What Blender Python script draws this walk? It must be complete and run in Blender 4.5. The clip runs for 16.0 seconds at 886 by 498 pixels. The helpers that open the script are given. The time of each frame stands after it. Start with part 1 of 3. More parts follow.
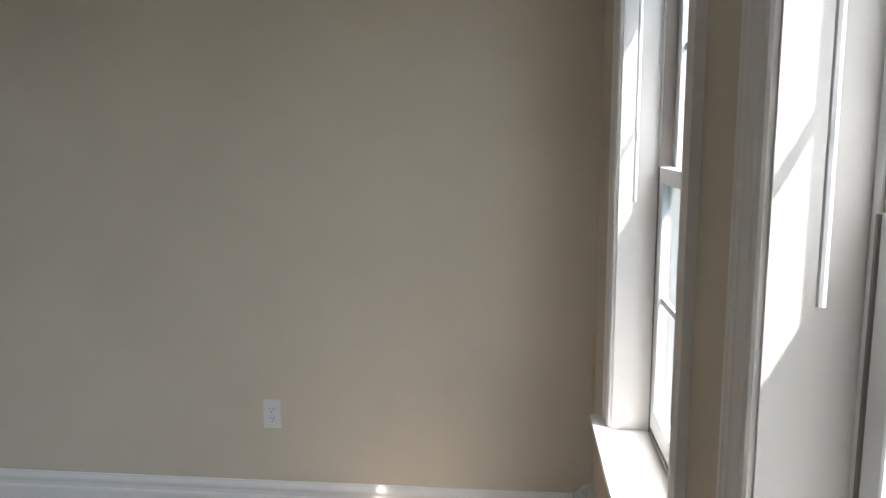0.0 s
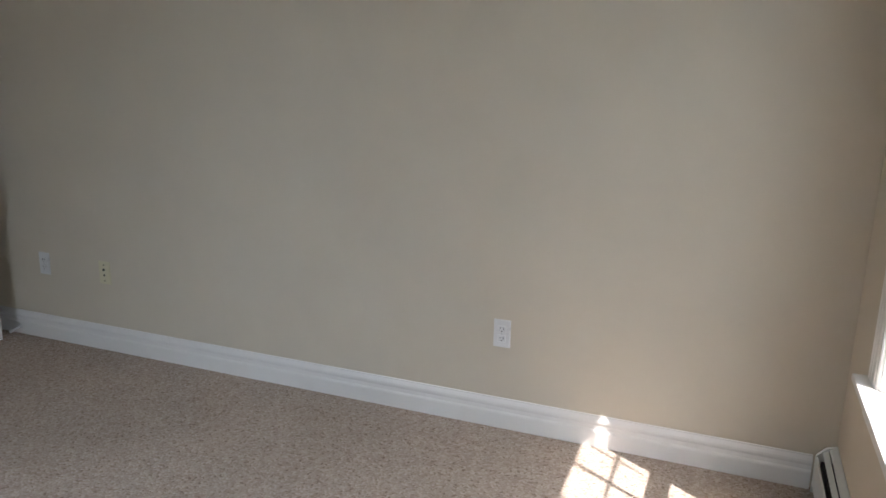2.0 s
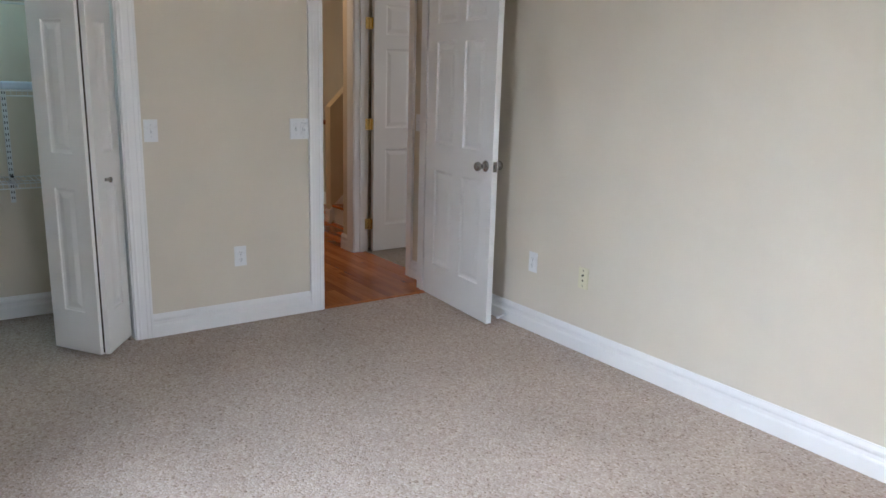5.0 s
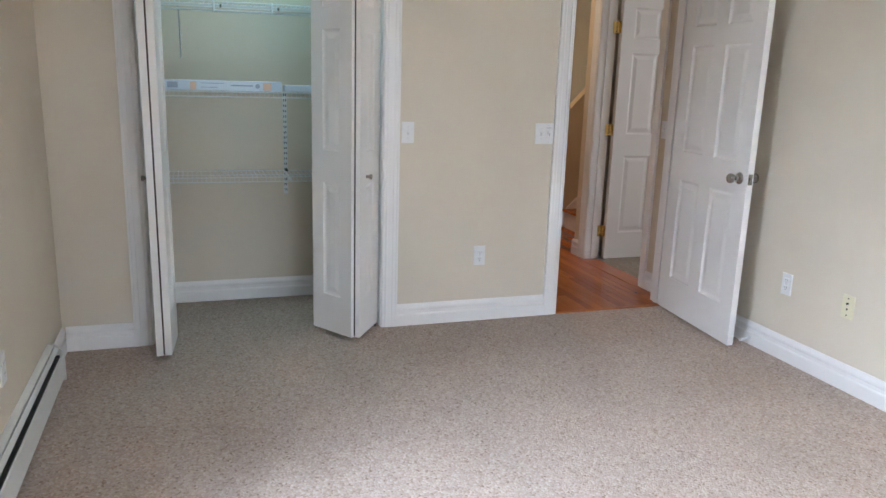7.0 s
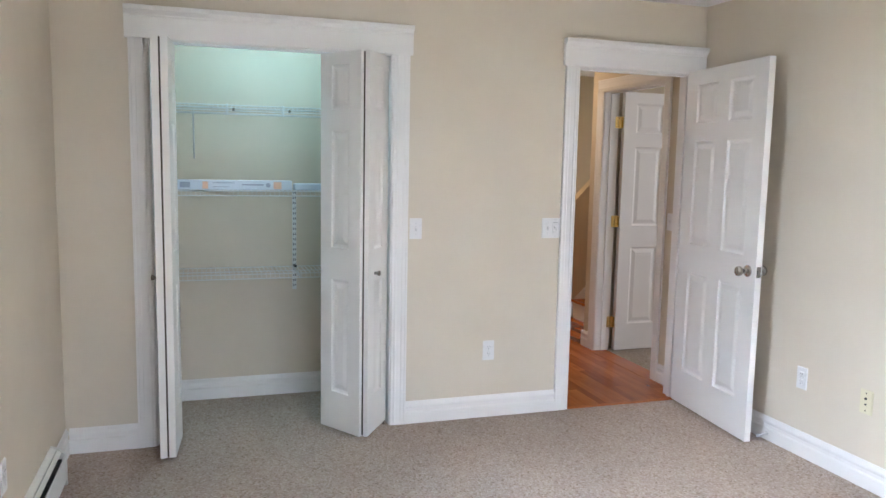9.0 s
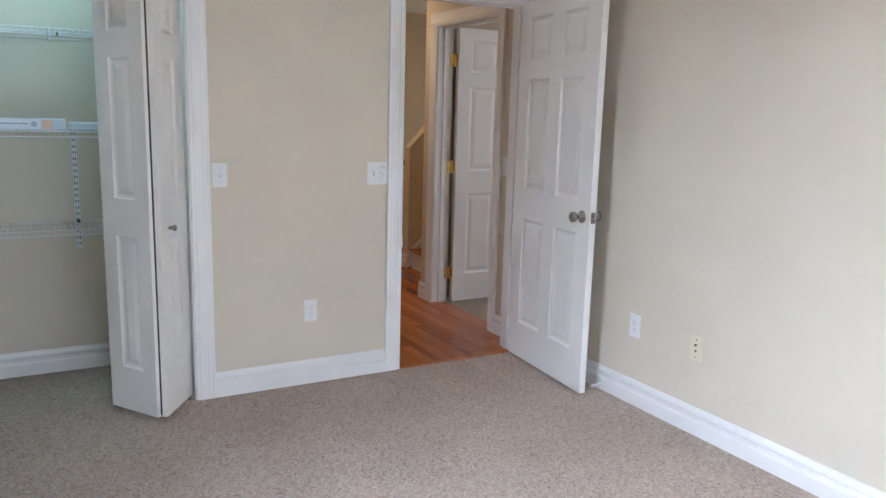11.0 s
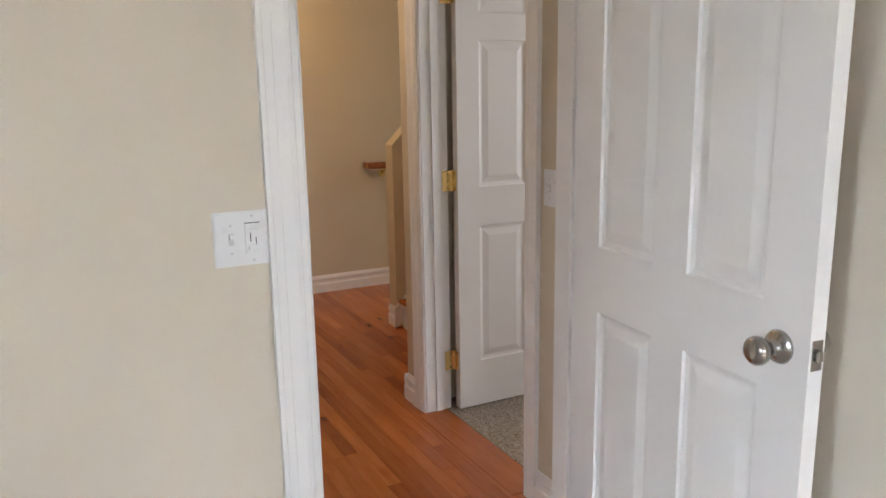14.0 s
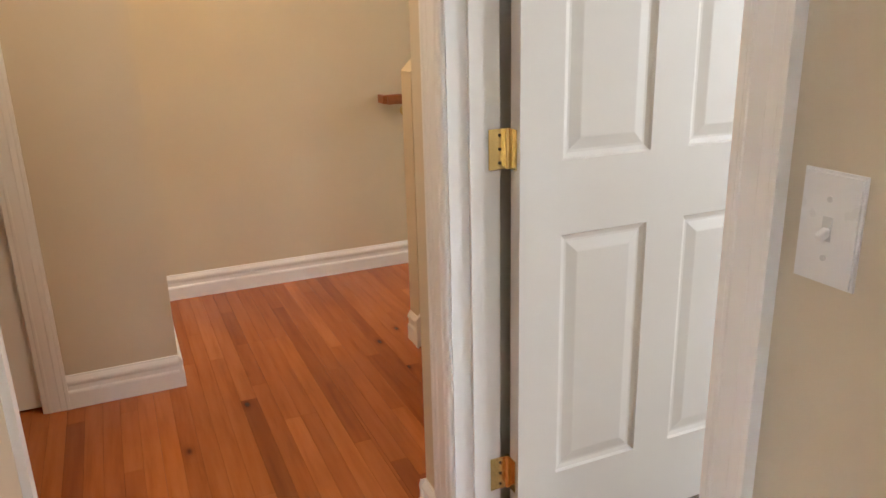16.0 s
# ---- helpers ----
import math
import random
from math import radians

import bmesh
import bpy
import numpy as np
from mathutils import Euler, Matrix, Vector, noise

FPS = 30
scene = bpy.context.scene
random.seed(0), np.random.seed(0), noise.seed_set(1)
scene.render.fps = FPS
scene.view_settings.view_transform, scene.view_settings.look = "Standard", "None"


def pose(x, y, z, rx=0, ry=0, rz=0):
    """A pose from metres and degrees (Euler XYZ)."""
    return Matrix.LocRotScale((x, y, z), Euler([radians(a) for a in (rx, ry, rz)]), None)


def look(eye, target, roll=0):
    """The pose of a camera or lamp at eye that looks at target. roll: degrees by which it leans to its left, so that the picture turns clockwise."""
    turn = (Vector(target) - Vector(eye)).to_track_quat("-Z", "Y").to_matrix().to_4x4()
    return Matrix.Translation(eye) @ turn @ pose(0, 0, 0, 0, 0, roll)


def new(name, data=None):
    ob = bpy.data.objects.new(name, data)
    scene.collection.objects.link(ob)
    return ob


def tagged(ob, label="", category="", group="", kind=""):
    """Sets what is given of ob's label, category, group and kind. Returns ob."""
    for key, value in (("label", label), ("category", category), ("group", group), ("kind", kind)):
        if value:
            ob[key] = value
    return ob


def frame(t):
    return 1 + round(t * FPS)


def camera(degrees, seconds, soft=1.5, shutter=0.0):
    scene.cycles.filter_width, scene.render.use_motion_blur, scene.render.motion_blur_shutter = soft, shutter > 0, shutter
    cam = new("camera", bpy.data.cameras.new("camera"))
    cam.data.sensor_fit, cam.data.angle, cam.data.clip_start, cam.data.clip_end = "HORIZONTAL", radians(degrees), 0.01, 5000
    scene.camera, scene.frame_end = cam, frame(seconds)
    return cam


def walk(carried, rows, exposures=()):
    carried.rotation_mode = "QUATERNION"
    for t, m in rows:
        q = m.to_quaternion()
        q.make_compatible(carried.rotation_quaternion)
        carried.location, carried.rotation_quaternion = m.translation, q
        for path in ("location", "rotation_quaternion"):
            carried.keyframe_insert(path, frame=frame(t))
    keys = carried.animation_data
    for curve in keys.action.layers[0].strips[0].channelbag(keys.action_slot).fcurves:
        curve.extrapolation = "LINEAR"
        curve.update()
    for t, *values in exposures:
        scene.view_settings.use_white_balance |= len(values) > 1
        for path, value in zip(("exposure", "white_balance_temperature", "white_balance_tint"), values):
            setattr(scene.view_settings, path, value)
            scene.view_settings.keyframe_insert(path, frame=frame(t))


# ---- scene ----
cam = camera(61.2, 16.0)
PATH = [
    (0, (4.332, -2.694, 1.462), (4.134, -0.726, 1.164), -0.2),
    (0.5, (4.302, -2.707, 1.45), (3.992, -0.751, 1.17), 0.3),
    (1, (4.25, -2.717, 1.433), (3.756, -0.804, 1.121), 0.4),
    (1.5, (4.19, -2.738, 1.419), (3.628, -0.867, 0.993), 1.3),
    (2.1, (4.181, -2.706, 1.429), (3.447, -0.908, 0.951), 1.2),
    (2.5, (4.171, -2.673, 1.435), (3.296, -0.94, 0.956), 0.8),
    (3, (4.135, -2.707, 1.437), (3.104, -1.058, 0.972), 1.0),
    (3.5, (4.103, -2.728, 1.428), (2.902, -1.191, 0.985), 1.0),
    (4, (4.081, -2.757, 1.429), (2.739, -1.34, 0.991), 1.1),
    (4.5, (4.055, -2.775, 1.418), (2.573, -1.507, 0.977), 1.7),
    (5, (4.041, -2.819, 1.415), (2.45, -1.692, 0.969), 1.6),
    (7.5, (3.973, -2.940, 1.441), (2.100, -2.384, 1.016), 1.6),
    (8, (3.969, -2.942, 1.471), (2.073, -2.396, 1.145), 1.45),
    (8.2, (3.973, -2.945, 1.477), (2.071, -2.395, 1.199), 1.35),
    (10.3, (3.956, -2.797, 1.453), (2.115, -2.072, 1.167), 1.3),
    (10.5, (3.901, -2.755, 1.445), (2.079, -1.993, 1.132), 1.3),
    (11, (3.643, -2.640, 1.428), (1.932, -1.673, 1.072), 1.6),
    (11.5, (3.384, -2.421, 1.416), (1.761, -1.317, 1.032), 0.8),
    (12, (3.08, -2.176, 1.430), (1.446, -1.086, 1.062), 0.2),
    (12.5, (2.732, -1.963, 1.394), (1.054, -0.943, 1.014), 0.0),
    (13, (2.374, -1.773, 1.407), (0.704, -0.755, 0.987), -0.6),
    (13.5, (1.999, -1.513, 1.41), (0.28, -0.575, 1.002), -1.3),
    (14, (1.6, -1.334, 1.398), (-0.141, -0.436, 0.996), -1.0),
    (14.5, (1.237, -1.114, 1.389), (-0.44, -0.119, 0.944), -0.6),
    (14.8, (1.017, -0.972, 1.382), (-0.69, -0.028, 0.938), -0.2),
    (15, (0.883, -0.894, 1.38), (-0.845, -0.003, 0.909), -0.1),
    (15.2, (0.733, -0.829, 1.369), (-1.016, 0.006, 0.873), -0.4),
    (15.5, (0.493, -0.726, 1.358), (-1.278, 0.049, 0.845), -1.0),
    (16, (0.188, -0.601, 1.321), (-1.562, 0.159, 0.72), -1.5),
]
# seconds, stops, kelvin, tint
EXPOSURES = [(0, 0.96, 6300, 12), (1, 1.03, 6350, 12), (2, 1.28, 6300, 14), (3, 1.38, 6300, 16), (3.5, 1.62, 6150, 17), (4, 1.86, 6050, 17), (4.5, 2.32, 6000, 17), (5, 2.6, 6030, 16), (7.5, 3.20, 6070, 17), (8.2, 3.42, 6080, 17),
             (10.5, 3.10, 5900, 17), (12.5, 2.95, 5930, 17), (13, 2.93, 6010, 17), (13.5, 3.15, 6130, 16), (14, 3.32, 6260, 16), (15, 3.64, 6420, 14), (16, 4.02, 6260, 12)]
walk(cam, [(t, look(eye, target, roll)) for t, eye, target, roll in PATH], EXPOSURES)

# ---- light ----
SUN_WAY = Vector((-1.0, 0.63, -1.92)).normalized()
sun = new("sun", bpy.data.lights.new("sun", "SUN"))
sun.data.energy, sun.data.angle, sun.data.color = 4.8, radians(0.53), (1.0, 0.965, 0.90)
sun.matrix_world = Matrix.Translation((8, -3, 8)) @ SUN_WAY.to_track_quat("-Z", "Y").to_matrix().to_4x4()
world = bpy.data.worlds.new("world")
scene.world = world
world.use_nodes = True
sky = world.node_tree.nodes.new("ShaderNodeTexSky")
sky.sky_type, sky.sun_disc = "NISHITA", False
sky.sun_elevation = math.asin(-SUN_WAY.z)
sky.sun_rotation = math.atan2(-SUN_WAY.x, -SUN_WAY.y)
back = world.node_tree.nodes["Background"]
back.inputs["Strength"].default_value = 0.07
world.node_tree.links.new(sky.outputs[0], back.inputs["Color"])


def area_lamp(name, m, sx, sy, watts, colour):
    lamp = new(name, bpy.data.lights.new(name, "AREA"))
    lamp.data.shape, lamp.data.size, lamp.data.size_y = "RECTANGLE", sx, sy
    lamp.data.energy, lamp.data.color = watts, colour
    lamp.matrix_world = m
    return lamp


W_EAST, W_SOUTH, W_ROOM, W_HALL, W_LANDING, W_STAIR, W_CLOSET = 10.5, 45, 2.6, 0.66, 0.26, 2.9, 0.50   # watts

# ---- plan, metres ----
XB, YD, CEIL = 4.62, -3.60, 2.44      # window wall, heater wall, ceiling
T = 0.12                              # wall thickness
DOOR_L, DOOR_R = -0.848, -0.080       # bedroom door opening in the wall x = 0
CLO_L, CLO_R, CLO_BACK = -3.175, -1.955, -0.73
HEAD = 2.04
WIN = ((-1.375, -0.50), (-2.70, -1.805))
WIN_S = (2.12, 3.02)                  # window of the heater wall
SILL, WTOP, GLASS = 0.59, 2.09, 4.755
HY = 0.035                            # hall wall that carries the other door
HD_L, HD_R = -1.239, -0.443           # opening of the other door
BUMP, FAR = -2.56, -3.53              # hall walls across
HALL_S = -1.75
HN, WIN_R, WIN_T = 2.6, 0.2, -3.03     # far end of stairwell and room, their windows
STEP_Y, RISE, RUN, STEPS = 0.47, 0.184, 0.255, 8   # stairs
WEND = -1.430                         # end of the hall wall at the stairs
LAMP, LAMP_2 = (-1.75, -0.45), (-3.05, -0.10)   # added hall fill lamp, ceiling light of stair landing; both unseen

# daylight at the openings, tilted as sky light falls; added hall fill, landing ceiling light; closet light
SKY = (0.70, 0.86, 1.0)
for lo, hi in WIN:
    area_lamp("window_daylight", look((5.55, (lo + hi) / 2, 2.25), (XB, (lo + hi) / 2, 1.40)), 1.0, 1.2, W_EAST, SKY)
area_lamp("window_daylight", look((sum(WIN_S) / 2 + 0.04, YD - 1.10, 2.32), (sum(WIN_S) / 2, YD, 1.22)), 1.0, 1.15, W_SOUTH, (0.72, 0.86, 1.0))
area_lamp("room_daylight", look((WIN_R, HN - 0.05, 1.6), (-0.6, 0, 0.9)), 0.9, 1.3, W_ROOM, (0.95, 0.97, 1.0))
# added lamp behind the unseen stair window, lights the far wall from the right
area_lamp("stair_daylight", look((WIN_T, HN + 0.75, 1.75), (WIN_T, HN, 1.15)), 0.9, 1.2, W_STAIR, (1.0, 0.96, 0.90))
# fill lamp without a known source, brightens the hall walls
area_lamp("hall_fill", look((*LAMP, CEIL - 0.080), (LAMP[0], LAMP[1] - 0.001, 0)), 0.22, 0.22, W_HALL, (1.0, 0.79, 0.55))
area_lamp("landing_light", look((*LAMP_2, CEIL - 0.080), (LAMP_2[0], LAMP_2[1] - 0.001, 0)), 0.22, 0.22, W_LANDING, (1.0, 0.64, 0.24))
area_lamp("closet_light", look((-0.30, -2.55, CEIL - 0.075), (-0.42, -2.55, 0)), 0.62, 0.10, W_CLOSET, (0.40, 0.87, 1.0))
# ---- materials ----


def material(name, rough=0.5, metal=0.0):
    m = bpy.data.materials.new(name)
    m.use_nodes = True
    bsdf = m.node_tree.nodes["Principled BSDF"]
    bsdf.inputs["Roughness"].default_value, bsdf.inputs["Metallic"].default_value = rough, metal
    return m, m.node_tree, bsdf


def node(tree, kind, **values):
    n = tree.nodes.new(kind)
    for key, value in values.items():
        n.inputs[key.replace("_", " ")].default_value = value
    return n


def ramp(tree, source, stops):
    r = tree.nodes.new("ShaderNodeValToRGB")
    while len(r.color_ramp.elements) < len(stops):
        r.color_ramp.elements.new(0.5)
    for e, (p, c) in zip(r.color_ramp.elements, stops):
        e.position, e.color = p, (*c, 1)
    tree.links.new(source, r.inputs[0])
    return r.outputs[0]


def coords(tree):
    return tree.nodes.new("ShaderNodeTexCoord").outputs["Object"]


def noise_tex(tree, where, scale, detail=3.0, rough=0.5):
    n = node(tree, "ShaderNodeTexNoise", Scale=scale, Detail=detail, Roughness=rough)
    tree.links.new(where, n.inputs["Vector"])
    return n.outputs[0]


def bump(tree, bsdf, height, strength, distance):
    b = node(tree, "ShaderNodeBump", Strength=strength, Distance=distance)
    tree.links.new(height, b.inputs["Height"])
    tree.links.new(b.outputs[0], bsdf.inputs["Normal"])
    return b


def painted(name, colour, rough, grain, strength, vary=0.03, wear=0.0):
    """Paint with slow tone drift, roller or brush texture."""
    m, tree, bsdf = material(name, rough)
    w = coords(tree)
    lo = [max(c * (1 - vary), 0) for c in colour]
    hi = [min(c * (1 + vary), 1) for c in colour]
    col = ramp(tree, noise_tex(tree, w, 2.3, 5), [(0.3, lo), (0.7, hi)])
    tree.links.new(col, bsdf.inputs["Base Color"])
    tree.links.new(ramp(tree, noise_tex(tree, w, 9, 4), [(0.3, (rough - 0.06,) * 3), (0.7, (min(rough + 0.08, 1),) * 3)]), bsdf.inputs["Roughness"])
    bump(tree, bsdf, noise_tex(tree, w, grain, 4, 0.6), strength, 0.002)
    return m


WALL = painted("beige_wall_paint", (0.625, 0.548, 0.436), 0.75, 260, 0.12)
HALLWALL = painted("hall_wall_paint", (0.60, 0.51, 0.375), 0.7, 260, 0.12)
CEILP = painted("ceiling_paint", (0.80, 0.79, 0.76), 0.9, 180, 0.2)
TRIM = painted("white_trim_paint", (0.765, 0.738, 0.705), 0.42, 90, 0.02, 0.012)
DOORP = painted("white_door_paint", (0.75, 0.722, 0.682), 0.46, 150, 0.03, 0.012)
VINYL = painted("white_vinyl", (0.78, 0.79, 0.80), 0.35, 40, 0.02, 0.015)
PLATE = painted("white_plastic", (0.72, 0.705, 0.69), 0.3, 30, 0.01, 0.01)
ALMOND = painted("yellowed_plate", (0.66, 0.60, 0.41), 0.35, 30, 0.02, 0.03)
DARK = painted("dark_gap", (0.02, 0.02, 0.02), 0.6, 60, 0.02)
GREYPAINT = painted("grey_toggle", (0.55, 0.54, 0.53), 0.4, 30, 0.01)
HEATP = painted("heater_enamel", (0.70, 0.70, 0.66), 0.4, 90, 0.05, 0.03)
WIRE = painted("white_coated_wire", (0.66, 0.67, 0.66), 0.35, 30, 0.01)
ORANGE = painted("orange_print", (0.74, 0.49, 0.36), 0.5, 30, 0.01)
PRINT = painted("blue_grey_print", (0.34, 0.38, 0.48), 0.5, 30, 0.01)
CARD = painted("pale_carton", (0.62, 0.68, 0.76), 0.45, 30, 0.02, 0.06)
SCREEN = painted("grey_brown_channel", (0.20, 0.17, 0.15), 0.5, 40, 0.02)


def metal(name, colour, rough):
    m, tree, bsdf = material(name, rough, 1.0)
    w = coords(tree)
    tree.links.new(ramp(tree, noise_tex(tree, w, 40, 4), [(0.3, [c * 0.88 for c in colour]), (0.7, colour)]), bsdf.inputs["Base Color"])
    tree.links.new(ramp(tree, noise_tex(tree, w, 120, 3), [(0.3, (rough * 0.8,) * 3), (0.7, (rough * 1.3,) * 3)]), bsdf.inputs["Roughness"])
    return m


NICKEL = metal("satin_nickel", (0.40, 0.385, 0.36), 0.20)
BRONZE = metal("dark_bronze", (0.09, 0.075, 0.06), 0.45)
BRASS = metal("polished_brass", (0.80, 0.63, 0.30), 0.2)


def carpet(name, tones, pile):
    """Looped berber carpet, flecked with several yarn tones."""
    m, tree, bsdf = material(name, 0.95)
    bsdf.inputs["Specular IOR Level"].default_value = 0.15
    w = coords(tree)
    v = node(tree, "ShaderNodeTexVoronoi", Scale=pile, Randomness=0.85)
    tree.links.new(w, v.inputs["Vector"])
    sep = tree.nodes.new("ShaderNodeSeparateColor")
    tree.links.new(v.outputs["Color"], sep.inputs[0])
    fleck = ramp(tree, sep.outputs[0], [(0.0, tones[0]), (0.10, tones[1]), (0.45, tones[2]), (0.8, tones[3]), (1.0, tones[4])])
    slow = ramp(tree, noise_tex(tree, w, 1.7, 4), [(0.3, (0.92, 0.92, 0.92)), (0.7, (1.05, 1.05, 1.05))])
    mix = tree.nodes.new("ShaderNodeMix")
    mix.data_type, mix.blend_type = "RGBA", "MULTIPLY"
    mix.inputs[0].default_value = 1.0
    tree.links.new(fleck, mix.inputs[6])
    tree.links.new(slow, mix.inputs[7])
    tree.links.new(mix.outputs[2], bsdf.inputs["Base Color"])
    inv = node(tree, "ShaderNodeMath")
    inv.operation = "MULTIPLY_ADD"
    inv.inputs[1].default_value, inv.inputs[2].default_value = -1.0, 1.0
    tree.links.new(v.outputs["Distance"], inv.inputs[0])
    bump(tree, bsdf, inv.outputs[0], 0.55, 0.005)
    return m


CARPET = carpet("flecked_beige_carpet", [(0.262, 0.190, 0.143), (0.370, 0.287, 0.231), (0.422, 0.339, 0.281), (0.470, 0.385, 0.324), (0.528, 0.443, 0.377)], 118)
CARPET2 = carpet("grey_beige_carpet", [(0.15, 0.112, 0.08), (0.25, 0.205, 0.158), (0.31, 0.26, 0.205), (0.36, 0.305, 0.245), (0.42, 0.365, 0.30)], 140)


def oak(name, dark, mid, light, gloss):
    """Oak strip: long grain along x, tone by piece, a few knots."""
    m, tree, bsdf = material(name, gloss)
    w = coords(tree)
    info = tree.nodes.new("ShaderNodeObjectInfo")
    geo = tree.nodes.new("ShaderNodeNewGeometry")
    add = node(tree, "ShaderNodeMath")
    tree.links.new(info.outputs["Random"], add.inputs[0])
    tree.links.new(geo.outputs["Random Per Island"], add.inputs[1])
    frac = node(tree, "ShaderNodeMath")
    frac.operation = "FRACT"
    tree.links.new(add.outputs[0], frac.inputs[0])
    shift = tree.nodes.new("ShaderNodeCombineXYZ")
    ten = node(tree, "ShaderNodeMath")
    ten.operation = "MULTIPLY"
    ten.inputs[1].default_value = 37.0
    tree.links.new(frac.outputs[0], ten.inputs[0])
    tree.links.new(ten.outputs[0], shift.inputs[0])
    tree.links.new(ten.outputs[0], shift.inputs[2])
    vec = tree.nodes.new("ShaderNodeVectorMath")
    vec.operation = "ADD"
    tree.links.new(w, vec.inputs[0])
    tree.links.new(shift.outputs[0], vec.inputs[1])
    stretch = tree.nodes.new("ShaderNodeMapping")
    stretch.inputs["Scale"].default_value = (1.3, 15, 15)
    tree.links.new(vec.outputs[0], stretch.inputs[0])
    grain = noise_tex(tree, stretch.outputs[0], 2.0, 6, 0.6)
    col = ramp(tree, grain, [(0.2, dark), (0.45, mid), (0.8, light)])
    tone = ramp(tree, frac.outputs[0], [(0.0, (0.66, 0.55, 0.48)), (0.16, (0.88, 0.82, 0.78)), (0.5, (1.0, 0.99, 0.97)), (0.85, (1.06, 1.08, 1.06)), (1.0, (1.22, 1.32, 1.36))])
    mix = tree.nodes.new("ShaderNodeMix")
    mix.data_type, mix.blend_type = "RGBA", "MULTIPLY"
    mix.inputs[0].default_value = 1.0
    tree.links.new(col, mix.inputs[6])
    tree.links.new(tone, mix.inputs[7])
    knots = node(tree, "ShaderNodeTexVoronoi", Scale=4.4)
    squash = tree.nodes.new("ShaderNodeMapping")
    squash.inputs["Scale"].default_value = (0.6, 1.3, 1.0)
    tree.links.new(vec.outputs[0], squash.inputs[0])
    tree.links.new(squash.outputs[0], knots.inputs["Vector"])
    spot = ramp(tree, knots.outputs["Distance"], [(0.0, (0.06, 0.04, 0.03)), (0.030, (0.22, 0.14, 0.10)), (0.075, (0.80, 0.72, 0.66)), (0.16, (1, 1, 1))])
    mix2 = tree.nodes.new("ShaderNodeMix")
    mix2.data_type, mix2.blend_type = "RGBA", "MULTIPLY"
    mix2.inputs[0].default_value = 0.9
    tree.links.new(mix.outputs[2], mix2.inputs[6])
    tree.links.new(spot, mix2.inputs[7])
    tree.links.new(mix2.outputs[2], bsdf.inputs["Base Color"])
    bump(tree, bsdf, grain, 0.12, 0.002)
    return m


OAK = oak("amber_oak_strip", (0.25, 0.060, 0.012), (0.35, 0.096, 0.020), (0.43, 0.135, 0.033), 0.22)
RAILWOOD = oak("stained_oak_rail", (0.16, 0.05, 0.018), (0.27, 0.09, 0.03), (0.36, 0.13, 0.045), 0.3)
LAWN = painted("lawn", (0.07, 0.11, 0.035), 0.9, 8, 0.6, 0.35)

glass, gt, gb = material("window_glass", 0.0)
gb.inputs["Transmission Weight"].default_value, gb.inputs["IOR"].default_value = 1.0, 1.45
GLASSM = glass
glow, ft, fb = material("lit_diffuser", 0.4)
fb.inputs["Base Color"].default_value = (0.9, 0.9, 0.9, 1)
fb.inputs["Emission Color"].default_value = (0.75, 1.0, 0.95, 1)
fb.inputs["Emission Strength"].default_value = 1.0
GLOW_COLD = glow
warm, wt, wb = material("lit_warm_diffuser", 0.4)
wb.inputs["Base Color"].default_value = (0.9, 0.85, 0.75, 1)
wb.inputs["Emission Color"].default_value = (1.0, 0.66, 0.30, 1)
wb.inputs["Emission Strength"].default_value = 1.5
GLOW_WARM = warm

# ---- mesh helpers ----


def box(bm, x0, x1, y0, y1, z0, z1):
    v = [bm.verts.new(p) for p in ((x0, y0, z0), (x1, y0, z0), (x1, y1, z0), (x0, y1, z0), (x0, y0, z1), (x1, y0, z1), (x1, y1, z1), (x0, y1, z1))]
    for f in ((3, 2, 1, 0), (4, 5, 6, 7), (0, 1, 5, 4), (1, 2, 6, 5), (2, 3, 7, 6), (3, 0, 4, 7)):
        bm.faces.new([v[i] for i in f])
    return bm


def boxes(*list_of):
    bm = bmesh.new()
    for b in list_of:
        box(bm, *b)
    return bm


def soft(bm, width, segments=1):
    bmesh.ops.bevel(bm, geom=bm.edges[:], offset=width, segments=segments, affect="EDGES", profile=0.5)
    return bm


def prism(profile, m, length):
    """A profile in (u, v) run along w by length, then laid by the matrix m: u, v, w to x, y, z."""
    bm = bmesh.new()
    a = [bm.verts.new(m @ Vector((u, v, 0))) for u, v in profile]
    b = [bm.verts.new(m @ Vector((u, v, length))) for u, v in profile]
    n = len(profile)
    for i in range(n):
        bm.faces.new((a[i], a[(i + 1) % n], b[(i + 1) % n], b[i]))
    bm.faces.new(a[::-1])
    bm.faces.new(b)
    bmesh.ops.recalc_face_normals(bm, faces=bm.faces[:])
    return bm


def axes(origin, u, v, w):
    m = Matrix((u, v, w)).transposed().to_4x4()
    m.translation = origin
    return m


def rod(a, b, r, sides=10, bm=None):
    bm = bm or bmesh.new()
    a, b = Vector(a), Vector(b)
    m = Matrix.Translation((a + b) / 2) @ (b - a).to_track_quat("Z", "Y").to_matrix().to_4x4()
    bmesh.ops.create_cone(bm, cap_ends=True, segments=sides, radius1=r, radius2=r, depth=(b - a).length, matrix=m)
    return bm


